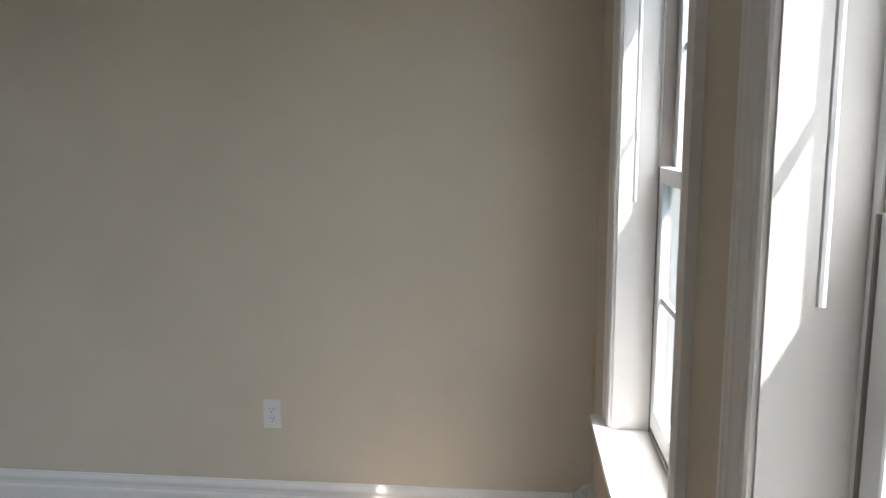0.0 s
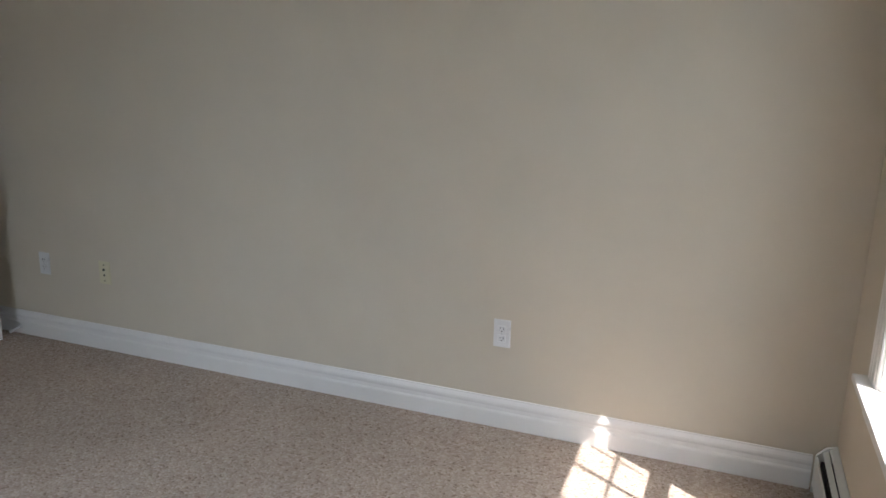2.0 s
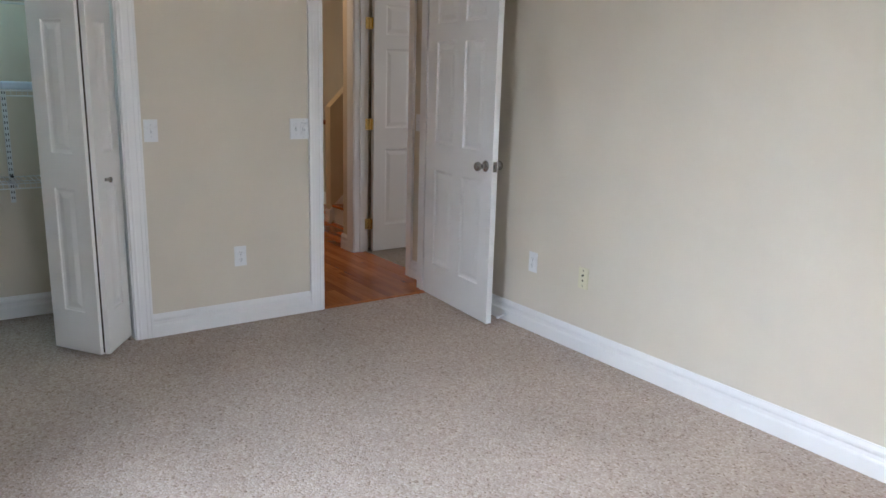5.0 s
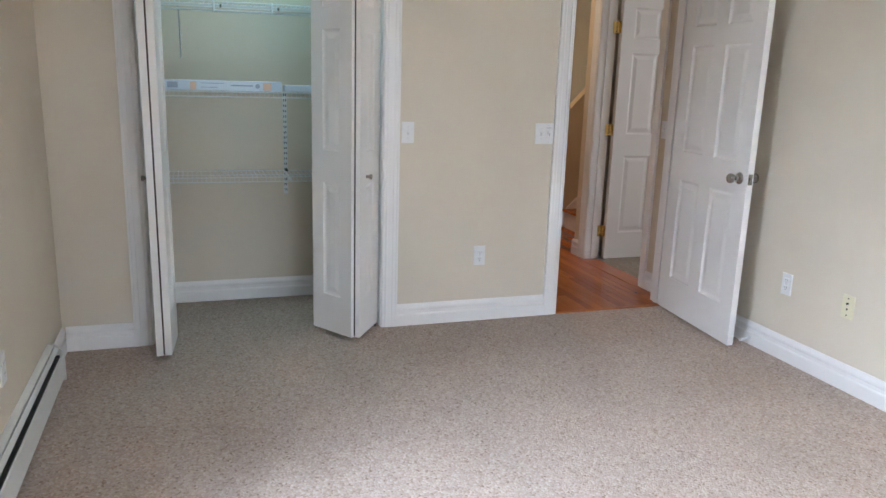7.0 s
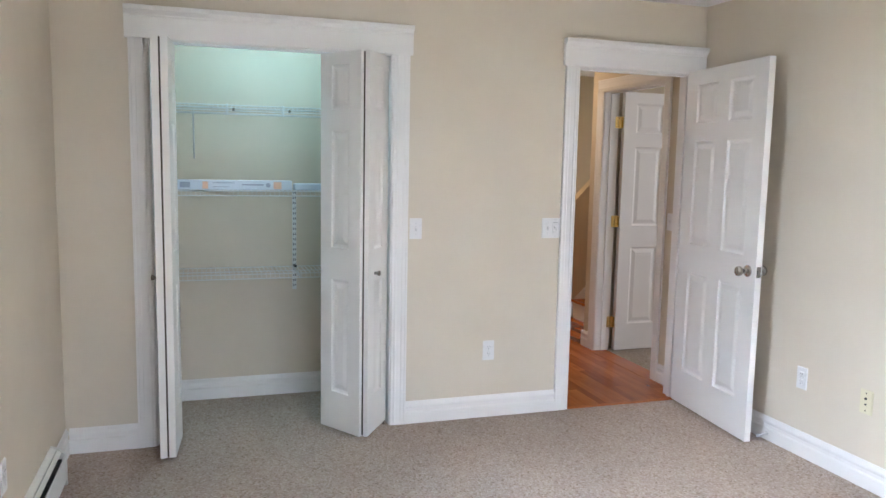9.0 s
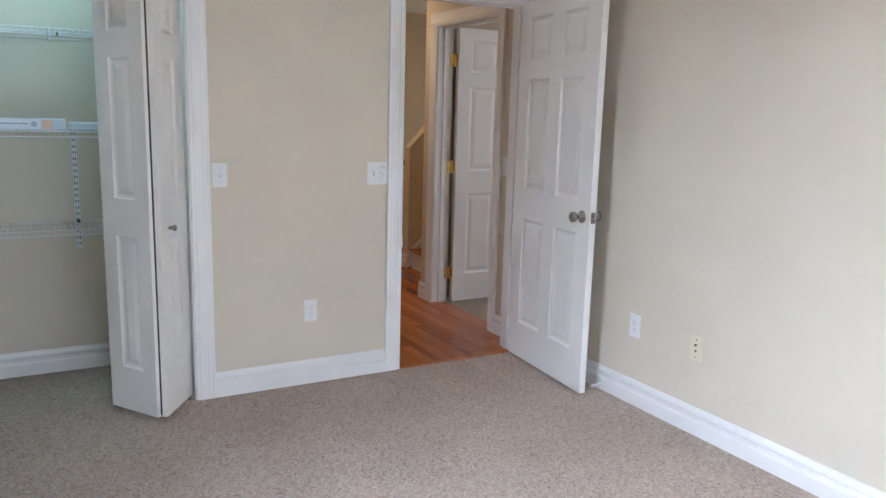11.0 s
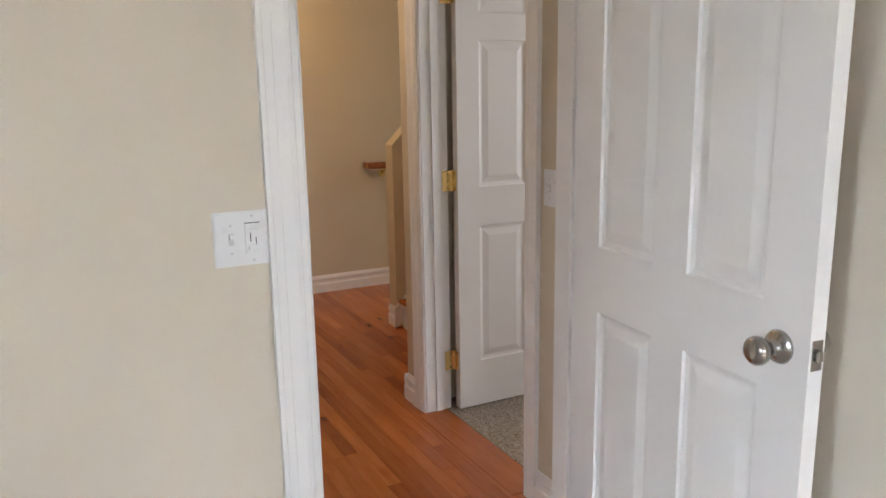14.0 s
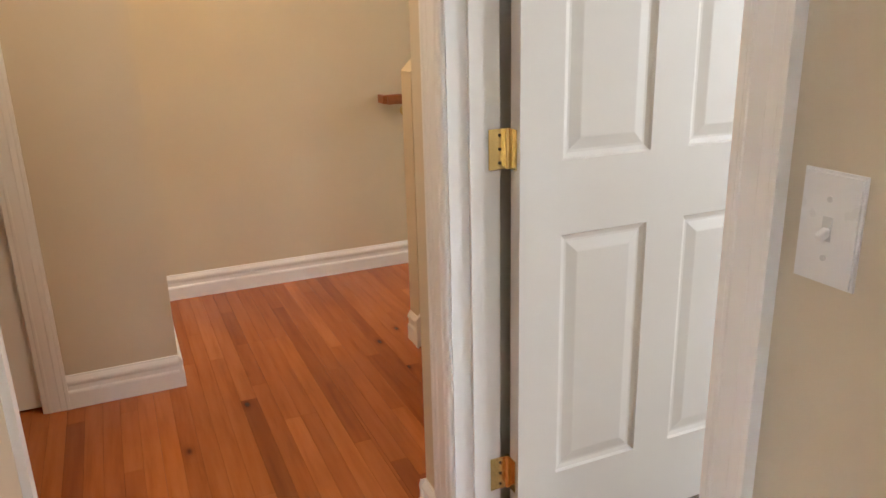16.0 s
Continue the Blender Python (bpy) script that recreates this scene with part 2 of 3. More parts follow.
def lathe(profile, m, sides=24):
    """Turned shape: profile of (radius, height) about the z axis of m."""
    bm = bmesh.new()
    rings = []
    for r, h in profile:
        if r < 1e-6:
            rings.append([bm.verts.new(m @ Vector((0, 0, h)))])
        else:
            rings.append([bm.verts.new(m @ Vector((r * math.cos(2 * math.pi * i / sides), r * math.sin(2 * math.pi * i / sides), h))) for i in range(sides)])
    for p, q in zip(rings, rings[1:]):
        for i in range(sides):
            j = (i + 1) % sides
            if len(p) == 1 and len(q) > 1:
                bm.faces.new((p[0], q[i], q[j]))
            elif len(q) == 1 and len(p) > 1:
                bm.faces.new((p[i], p[j], q[0]))
            elif len(p) > 1:
                bm.faces.new((p[i], p[j], q[j], q[i]))
    bmesh.ops.recalc_face_normals(bm, faces=bm.faces[:])
    for f in bm.faces:
        f.smooth = True
    return bm


def part(name, bm, mat, parent=None, label=""):
    me = bpy.data.meshes.new(name)
    bm.to_mesh(me)
    bm.free()
    me.materials.append(mat)
    ob = new(name, me)
    if parent:
        ob.parent = parent
    if label:
        ob["label"] = label
    return ob


def structure(name, bm, mat, label, category=""):
    return tagged(part(name, bm, mat), label, category or name.split("_")[0], kind="structure")


def thing(name, label, category, group="", kind="", m=None):
    ob = new(name)
    if m:
        ob.matrix_world = m
    return tagged(ob, label, category, group, kind)


def wall_x(x0, x1, y0, y1, z1, holes, z0=0.0):
    """A wall across x, from y0 to y1, with holes (ya, yb, za, zb)."""
    bm = bmesh.new()
    at = y0
    for ya, yb, za, zb in sorted(holes):
        if ya > at:
            box(bm, x0, x1, at, ya, z0, z1)
        if za > z0:
            box(bm, x0, x1, ya, yb, z0, za)
        if zb < z1:
            box(bm, x0, x1, ya, yb, zb, z1)
        at = yb
    if y1 > at:
        box(bm, x0, x1, at, y1, z0, z1)
    return bm


def wall_y(y0, y1, x0, x1, z1, holes, z0=0.0):
    bm = wall_x(y0, y1, x0, x1, z1, holes, z0)
    for v in bm.verts:
        v.co = (v.co.y, v.co.x, v.co.z)
    bmesh.ops.reverse_faces(bm, faces=bm.faces[:])
    return bm


# ---- bedroom shell ----
structure("floor", boxes((0.0, XB, YD, 0, -0.2, 0), (CLO_BACK, 0.0, -3.52, -1.80, -0.2, 0)), CARPET, "flecked beige loop-pile carpet across bedroom and closet", "floor")
structure("wall_north", boxes((-0.12, XB + 0.2, 0, HY + 0.12, -0.2, CEIL)), WALL, "long plain beige painted wall")
structure("wall_east", wall_x(XB, XB + 0.2, YD, 0, CEIL, [(lo, hi, SILL - 0.02, WTOP) for lo, hi in WIN], -0.2), WALL, "beige painted wall with two tall windows")
structure("wall_south", wall_y(YD - 0.2, YD, -0.12, XB + 0.2, CEIL, [(*WIN_S, SILL - 0.02, WTOP)], -0.2), WALL, "beige painted wall above a baseboard heater")
structure("wall_west", wall_x(-T, 0, YD, 0, CEIL, [(CLO_L - 0.02, CLO_R + 0.02, 0, HEAD + 0.02), (DOOR_L - 0.02, DOOR_R + 0.02, 0, HEAD + 0.02)], -0.0), WALL, "beige painted wall with closet and door openings")
structure("ceiling", boxes((-T, XB + 0.2, YD - 0.2, HY + 0.1, CEIL, CEIL + 0.1)), CEILP, "white painted bedroom ceiling", "ceiling")
# closet shell
structure("wall_closet_back", boxes((CLO_BACK - 0.1, CLO_BACK, -3.62, -1.70, -0.2, CEIL)), WALL, "beige painted back wall of the closet", "wall")
structure("wall_closet_south", boxes((CLO_BACK, -T, -3.62, -3.52, -0.2, CEIL)), WALL, "beige painted side wall of the closet", "wall")
structure("wall_closet_north", boxes((CLO_BACK, -T, -1.80, -1.70, -0.2, CEIL)), WALL, "beige painted side wall of the closet", "wall")
structure("ceiling_closet", boxes((CLO_BACK - 0.1, -T, -3.62, -1.70, CEIL, CEIL + 0.1)), CEILP, "white closet ceiling", "ceiling")

BASE_P = ((0, 0), (0.016, 0), (0.016, 0.060), (0.0145, 0.066), (0.010, 0.072), (0.0095, 0.088), (0.0125, 0.094), (0.0145, 0.100), (0.0140, 0.108), (0.0095, 0.116), (0.0055, 0.122), (0.0045, 0.127), (0, 0.128))


def baseboard(x0, y0, x1, y1, nx, ny):
    """Moulded baseboard from one point of the wall's foot to another; (nx, ny) points into the room."""
    w = Vector((x1 - x0, y1 - y0, 0))
    m = axes((x0, y0, 0), (nx, ny, 0), (0, 0, 1), w.normalized())
    return structure("baseboard", prism(BASE_P, m, w.length), TRIM, "white moulded wooden baseboard along the wall", "baseboard")


baseboard(0.017, 0, XB - 0.07, 0, 0, -1)
baseboard(0, YD + 0.017, 0, CLO_L - 0.09, 1, 0)
baseboard(0, CLO_R + 0.09, 0, DOOR_L - 0.09, 1, 0)
baseboard(0, YD, 0.42, YD, 0, 1)
baseboard(CLO_BACK, -3.52, CLO_BACK, -1.80, 1, 0)

CASE_P = ((0, 0), (0.090, 0), (0.090, 0.0185), (0.080, 0.0185), (0.077, 0.0165), (0.060, 0.0165), (0.057, 0.0148), (0.030, 0.0145), (0.027, 0.0158), (0.021, 0.0155), (0.017, 0.0130), (0.004, 0.0120), (0, 0.008))


def casing_set(name, label, origin, along, out, span, head, crown, side_width=(1.0, 1.0), foot=0.0):
    """Trim round an opening: two legs, a head board and a cap. origin: foot of one edge; along: unit way to the other edge; out: into the room."""
    t = thing(name, label, "trim", kind="structure")
    o, a, n = Vector(origin), Vector(along), Vector(out)
    up = Vector((0, 0, 1))
    wide = [0.09 * s for s in side_width]
    for k, (p, way) in enumerate(((o, -a), (o + a * span, a))):
        prof = [(u * side_width[k], v) for u, v in CASE_P]
        part("leg", prism(prof, axes(p + up * foot, way, n, up), head - foot), TRIM, t)
    lo = o - a * (wide[0] + 0.003)
    ln = span + wide[0] + wide[1] + 0.006
    if crown:
        hp = ((0, 0), (0.022, 0), (0.022, 0.100), (0.026, 0.106), (0.026, 0.112), (0.036, 0.122), (0.046, 0.130), (0.046, 0.148), (0.042, 0.152), (0, 0.152))
        part("head_board", prism(hp, axes(lo + up * head - a * 0.012 * (crown == 2), n, up, a), ln + 0.012 * (crown == 2) + (0.012 if side_width[1] == 1 else 0.0)), TRIM, t)
    else:
        prof = [(v, u) for u, v in CASE_P]
        part("head_board", prism(prof, axes(lo + up * head, n, up, a), ln), TRIM, t)
    return t


def jamb_set(name, origin, along, inward, span, head, depth, stop=0.0):
    """The lining of an opening, with a door stop where stop gives its distance from the front."""
    t = thing(name, "white painted wooden door jamb lining", "jamb", kind="structure")
    o, a, n = Vector(origin), Vector(along), Vector(inward)
    up = Vector((0, 0, 1))

    def lay(u0, u1, v0, v1, z0, z1):
        bm = boxes((u0, u1, v0, v1, z0, z1))
        m = axes(o, a, n, up)
        bm.transform(m)
        bmesh.ops.recalc_face_normals(bm, faces=bm.faces[:])
        return bm
    part("side_jamb", lay(-0.018, 0.005, -0.001, depth + 0.001, 0, head + 0.005), TRIM, t)
    part("side_jamb", lay(span - 0.005, span + 0.018, -0.001, depth + 0.001, 0, head + 0.005), TRIM, t)
    part("head_jamb", lay(0.005, span - 0.005, -0.001, depth + 0.001, head - 0.005, head + 0.018), TRIM, t)
    if stop:
        part("door_stop", lay(0.0052, 0.016, stop, stop + 0.034, 0, head - 0.005), TRIM, t)
        part("door_stop", lay(span - 0.016, span - 0.0052, stop, stop + 0.034, 0, head - 0.005), TRIM, t)
        part("door_stop", lay(0.016, span - 0.016, stop, stop + 0.034, head - 0.016, head - 0.0052), TRIM, t)
    return t


casing_set("trim_closet", "white moulded closet casing with crowned head", (0, CLO_L, 0), (0, 1, 0), (1, 0, 0), CLO_R - CLO_L, HEAD, 2)
jamb_set("trim_closet_jamb", (0, CLO_L, 0), (0, 1, 0), (-1, 0, 0), CLO_R - CLO_L, HEAD, T)
casing_set("trim_door", "white moulded door casing with crowned head", (0, DOOR_L, 0), (0, 1, 0), (1, 0, 0), DOOR_R - DOOR_L, HEAD, 2, (1.0, 0.84))
jamb_set("trim_door_jamb", (0, DOOR_L, 0), (0, 1, 0), (-1, 0, 0), DOOR_R - DOOR_L, HEAD, T, 0.037)

# ---- windows ----


def window(name, lo, hi):
    w = thing(name, "tall white double-hung window with grilles and deep sill", "window", kind="structure")
    mid = (lo + hi) / 2
    ext = XB + 0.2
    # lining of the reveal
    fr = bmesh.new()
    box(fr, XB - 0.001, ext, lo - 0.012, lo + 0.006, SILL, WTOP)
    box(fr, XB - 0.001, ext, hi - 0.006, hi + 0.012, SILL, WTOP)
    box(fr, XB - 0.001, ext, lo + 0.006, hi - 0.006, WTOP - 0.006, WTOP + 0.012)
    part("reveal", fr, TRIM, w)
    # stool with horns, and apron under it
    part("sill", soft(boxes((XB - 0.055, XB - 0.0005, lo - 0.115, hi + 0.115, SILL - 0.022, SILL), (XB - 0.0005, GLASS - 0.03, lo + 0.006, hi - 0.006, SILL - 0.022, SILL)), 0.004, 2), TRIM, w)
    part("apron", soft(boxes((XB - 0.018, XB, lo - 0.09, hi + 0.09, SILL - 0.11, SILL - 0.0225)), 0.003), TRIM, w)
    # vinyl frame with dark channels
    ch = bmesh.new()
    for y0, y1 in ((lo + 0.006, lo + 0.030), (hi - 0.030, hi - 0.006)):
        box(ch, GLASS - 0.028, GLASS + 0.055, y0, y1, SILL, WTOP - 0.006)
    box(ch, GLASS - 0.028, GLASS + 0.055, lo + 0.03, hi - 0.03, WTOP - 0.03, WTOP - 0.006)
    box(ch, GLASS - 0.028, GLASS + 0.055, lo + 0.03, hi - 0.03, SILL, SILL + 0.018)
    part("window_frame", soft(ch, 0.002), VINYL, w)
    for y0, y1 in ((lo + 0.030, lo + 0.0345), (hi - 0.0345, hi - 0.030)):
        part("channel_liner", boxes((GLASS - 0.0265, GLASS + 0.006, y0, y1, 1.378, WTOP - 0.03)), SCREEN, w, "grey-brown sash channel")
    for y0, y1 in ((lo + 0.0265, lo + 0.0325), (hi - 0.0325, hi - 0.0265)):
        part("weatherstrip", boxes((GLASS - 0.0315, GLASS - 0.0275, y0, y1, SILL + 0.004, 1.376)), SCREEN, w, "dark weatherstrip beside the sash")
    part("weatherstrip", boxes((GLASS - 0.0315, GLASS - 0.0275, lo + 0.033, hi - 0.033, SILL + 0.014, SILL + 0.022)), SCREEN, w, "dark weatherstrip beside the sash")

    def sash(xc, z0, z1, stile, rail_lo, rail_hi):
        a, b = lo + 0.031, hi - 0.031
        s = boxes((xc - 0.016, xc + 0.016, a, a + stile, z0, z1), (xc - 0.016, xc + 0.016, b - stile, b, z0, z1),
                  (xc - 0.016, xc + 0.016, a + stile, b - stile, z0, z0 + rail_lo), (xc - 0.016, xc + 0.016, a + stile, b - stile, z1 - rail_hi, z1))
        frame_ob = part("sash", soft(s, 0.0025), VINYL, w)
        g = part("pane", boxes((xc - 0.002, xc + 0.002, a + stile - 0.004, b - stile + 0.004, z0 + rail_lo - 0.004, z1 - rail_hi + 0.004)), GLASSM, frame_ob)
        g.visible_shadow = False
        ya, yb, za, zb = a + stile, b - stile, z0 + rail_lo, z1 - rail_hi
        for i in (1, 2):
            y = ya + (yb - ya) * i / 3
            part("muntin", boxes((xc - 0.007, xc - 0.0025, y - 0.009, y + 0.009, za, zb)), VINYL, frame_ob)
        z = (za + zb) / 2
        part("muntin", boxes((xc - 0.0073, xc - 0.0022, ya, yb, z - 0.009, z + 0.009)), VINYL, frame_ob)
        return frame_ob
    upper = sash(GLASS + 0.024, 1.345, WTOP - 0.031, 0.042, 0.035, 0.045)
    lower = sash(GLASS - 0.012, SILL + 0.019, 1.375, 0.048, 0.065, 0.045)
    part("sash_lock", soft(boxes((GLASS - 0.026, GLASS + 0.004, mid - 0.035, mid + 0.035, 1.3755, 1.388)), 0.004, 2), VINYL, lower)
    return w


for i, (lo, hi) in enumerate(WIN):
    window("window_%d" % (i + 1), lo, hi)
south = window("window_3", WIN_S[0] - 2.3, WIN_S[1] - 2.3)
# the third window is the same kind, turned to the heater wall
south.matrix_world = Matrix.Translation((2.3, YD + XB, 0)) @ Matrix(((0, 1, 0, 0), (-1, 0, 0, 0), (0, 0, 1, 0), (0, 0, 0, 1)))
casing_set("trim_window_3", "white moulded window casing with crowned head", (WIN_S[0], YD, 0), (1, 0, 0), (0, 1, 0), WIN_S[1] - WIN_S[0], WTOP, 2, (1.0, 1.0), SILL)
# unseen windows for room and stairwell; the stairwell one is added for its lamp
for i, (cx, half) in enumerate(((WIN_R, 0.45), (WIN_T, 0.40))):
    north = window("window_%d" % (i + 4), -half, half)
    north.matrix_world = Matrix.Translation((cx, HN - XB, 0)) @ Matrix(((0, -1, 0, 0), (1, 0, 0, 0), (0, 0, 1, 0), (0, 0, 0, 1)))
# unseen eave, added to keep direct sun out of the heater wall window
structure("roof_eave", boxes((-0.5, XB + 0.6, YD - 1.0, YD - 0.2, 2.95, 3.07)), TRIM, "unseen white eave added to keep sun off the heater wall window", "eave")
for i, (lo, hi) in enumerate(WIN):
    casing_set("trim_window_%d" % (i + 1), "white moulded window casing with crowned head", (XB, hi, 0), (0, -1, 0), (-1, 0, 0), hi - lo, WTOP, 2, (1.0, 1.0), SILL)


def blind(lo, hi):
    b = thing("window_blind", "raised white blind with hanging tilt wand", "blind", "raised window blinds")
    part("headrail", soft(boxes((XB + 0.02, XB + 0.075, lo + 0.012, hi - 0.012, WTOP - 0.062, WTOP - 0.0065)), 0.003), VINYL, b)
    for k in range(6):
        part("slat", boxes((XB + 0.022, XB + 0.073, lo + 0.016, hi - 0.016, WTOP - 0.072 - k * 0.006, WTOP - 0.068 - k * 0.006)), VINYL, b)
    part("bottom_rail", soft(boxes((XB + 0.023, XB + 0.072, lo + 0.016, hi - 0.016, WTOP - 0.122, WTOP - 0.104)), 0.003), VINYL, b)
    y = hi - 0.066
    part("wand", rod((XB + 0.035, y, WTOP - 0.06), (XB + 0.035, y - 0.004, 1.28), 0.0055, 8), VINYL, b, "clear white tilt wand")
    return b


for lo, hi in WIN:
    blind(lo, hi)

# ---- panelled doors ----
ROWS = ((0.212, 0.828), (0.998, 1.612), (1.720, 1.945))


def panel_leaf(owner, width, height, thick, columns, rows, mat, name="slab", ends=(0.0, 0.0)):
    """A moulded leaf in its own frame: x along the width, y through the thickness (front at y = 0), z up; panels are parts of it."""
    holes = [(c0, c1, r0, r1) for c0, c1 in columns for r0, r1 in rows]
    xs = sorted({0, width, *[v for h in holes for v in h[:2]]})
    zs = sorted({0, height, *[v for h in holes for v in h[2:]]})
    bm = bmesh.new()
    for y, flip in ((0, False), (thick, True)):
        for x0, x1 in zip(xs, xs[1:]):
            for z0, z1 in zip(zs, zs[1:]):
                if any(h[0] <= x0 and x1 <= h[1] and h[2] <= z0 and z1 <= h[3] for h in holes):
                    continue
                q = [bm.verts.new(p) for p in ((x0, y, z0), (x1, y, z0), (x1, y, z1), (x0, y, z1))]
                bm.faces.new(q[::-1] if flip else q)
    for q in (((0, 0, 0), (0, 0, height), (0, thick, height), (0, thick, 0)), ((width, 0, 0), (width, thick, 0), (width, thick, height), (width, 0, height)),
              ((0, 0, height), (width, 0, height), (width, thick, height), (0, thick, height)), ((0, 0, 0), (0, thick, 0), (width, thick, 0), (width, 0, 0))):
        bm.faces.new([bm.verts.new(p) for p in q])
    bmesh.ops.remove_doubles(bm, verts=bm.verts[:], dist=1e-5)
    slab = part(name, bm, mat, owner)
    for c0, c1, r0, r1 in holes:
        pb = bmesh.new()
        for y, s in ((0, 1), (thick, -1)):
            rings = []
            for inset, deep in ((0, 0), (0.004, 0.006), (0.014, 0.0095), (0.020, 0.0095), (0.044, 0.0035), (0.047, 0.003)):
                rings.append([pb.verts.new((x, y + s * deep, z)) for x, z in ((c0 + inset, r0 + inset), (c1 - inset, r0 + inset), (c1 - inset, r1 - inset), (c0 + inset, r1 - inset))])
            for p, q in zip(rings, rings[1:]):
                for i in range(4):
                    f = (p[i], p[(i + 1) % 4], q[(i + 1) % 4], q[i])
                    pb.faces.new(f if s > 0 else f[::-1])
            pb.faces.new(rings[-1] if s > 0 else rings[-1][::-1])
        part("panel", pb, mat, slab)
    return slab


def round_knob(owner, x, z, y, side):
    """Turned knob on a rose, standing off the face at y towards side (-1 or 1)."""
    m = axes((x, y, z), (1, 0, 0), (0, 0, 1), (0, side, 0))
    k = part("knob", lathe(((0, 0), (0.032, 0), (0.033, 0.003), (0.030, 0.008), (0.018, 0.012), (0.012, 0.016), (0.0115, 0.030), (0.016, 0.036), (0.0245, 0.044), (0.0275, 0.054), (0.0265, 0.062), (0.020, 0.069), (0.010, 0.0715), (0, 0.072)), m), NICKEL, owner, "satin nickel door knob")
    return k


def hinge(owner, x, y, z, mat, leaf_way, side):
    h = part("hinge", rod((x, y, z - 0.045), (x, y, z + 0.045), 0.006, 10), mat, owner, "polished brass hinge" if mat is BRASS else "")
    lx, ly = leaf_way
    a = boxes((0.0, 0.046 if mat is BRASS else 0.034, -0.001, 0.0012, -0.044, 0.044))
    a.transform(axes((x, y, z), (lx, ly, 0), (-ly, lx, 0), (0, 0, 1)))
    part("hinge_leaf", a, mat, h)
    for dz in (-0.03, 0.0, 0.03):
        part("screw", rod(Vector((x, y, z + dz)) + Vector((lx, ly, 0)) * 0.02 + Vector((-ly, lx, 0)) * 0.0012 * side, Vector((x, y, z + dz)) + Vector((lx, ly, 0)) * 0.02 + Vector((-ly, lx, 0)) * 0.0026 * side, 0.0036, 8), BRONZE if mat is BRASS else NICKEL, h)
    return h


six = lambda w: ((0.107, w / 2 - 0.056), (w / 2 + 0.054, w - 0.112))
# bedroom door, open against the long wall
DW = 0.762
door = thing("door_1", "white six-panel interior door standing open with nickel knob", "door", kind="structure", m=pose(0.020, -0.120, 0.015, 0, 0, -5.0))
panel_leaf(door, DW, 2.030, 0.035, six(DW), ROWS, DOORP)
round_knob(door, DW - 0.066, 0.918, 0.0, -1)
round_knob(door, DW - 0.066, 0.918, 0.035, 1)
part("latch_plate", soft(boxes((DW - 0.0005, DW + 0.0016, 0.005, 0.030, 0.890, 0.947)), 0.0006), NICKEL, door, "nickel latch plate")
part("latch_bolt", soft(boxes((DW + 0.001, DW + 0.010, 0.011, 0.024, 0.908, 0.929)), 0.002), NICKEL, door)
for z in (0.25, 1.02, 1.80):
    hinge(door, -0.006, 0.040, z, NICKEL, (1, 0), 1)
# the other room's door, open at a right angle
door2 = thing("door_2", "white six-panel door open into carpeted room", "door", kind="structure", m=pose(-1.184, 0.178, 0.010, 0, 0, 90))
panel_leaf(door2, 0.80, 2.030, 0.040, six(0.80), ROWS, DOORP)
for z in (0.221, 1.028, 1.80):
    hg = hinge(door2, -0.004, 0.0478, z, BRASS, (-1, 0), 1)
    part("edge_leaf", boxes((-0.0022, -0.0004, 0.012, 0.050, z - 0.044, z + 0.044)), BRASS, hg)
round_knob(door2, 0.735, 0.918, 0.0, -1)

# ---- closet bifold doors ----


def bifold_flat(name, pairs, knob, pivot, thick):
    d = thing(name, "white panelled bifold closet door folded open", "door", "bifold closet doors", kind="structure")
    for p, q in pairs:
        p, q = Vector((*p, 0.022)), Vector((*q, 0.022))
        ln = (q - p).length
        way = (q - p).normalized()
        leaf = panel_leaf(d, ln, 2.005, thick, ((0.085, ln - 0.085),), tuple((a - 0.005, b - 0.005) for a, b in ROWS), DOORP, "leaf")
        leaf.matrix_basis = axes(p, way, Vector((0, 0, 1)).cross(way), (0, 0, 1))
    (kx, ky), (nx, ny) = knob
    m = axes((kx, ky, 0.888), (-ny, nx, 0), (0, 0, 1), (nx, ny, 0))
    part("knob", lathe(((0, -0.002), (0.009, -0.002), (0.007, 0.008), (0.010, 0.014), (0.015, 0.022), (0.013, 0.028), (0, 0.030)), m, 16), NICKEL, d, "small nickel knob")
    x, y = pivot
    part("pivot", rod((x, y, 0.0), (x, y, 0.024), 0.006, 8), NICKEL, d)
    # dark rod along the gap, its colour standing in for the seam's shade
    ends = []
    for (p, q), k in zip(pairs, (1, 0)):
        way = (Vector(q) - Vector(p)).normalized()
        ends.append(Vector((p, q)[k]) + Vector((-way.y, way.x)) * (thick - 0.002) - way * (0.006 if k else -0.006))
    mid = (ends[0] + ends[1]) / 2
    part("hinge", rod((mid.x, mid.y, 0.03), (mid.x, mid.y, 2.02), (ends[0] - ends[1]).length / 2, 12), BRONZE, d, "dark rod for the shaded seam between leaves")
    return d


bifold_flat("door_bifold_right", (((-0.052, -2.332), (0.203, -2.168)), ((0.212, -2.126), (-0.032, -1.968))), ((0.144, -2.0755), (0.543, 0.840)), (-0.018, -1.985), 0.024)
bifold_flat("door_bifold_left", (((-0.050, -3.155), (0.243, -3.150)), ((0.243, -3.078), (-0.050, -3.055))), ((0.10, -3.1525), (0.0, -1.0)), (-0.038, -3.143), 0.032)
part_track = structure("trim_closet_track", boxes((-0.055, -0.025, CLO_L + 0.01, CLO_R - 0.01, HEAD - 0.012, HEAD - 0.0055)), VINYL, "white metal bifold track under closet head", "track")

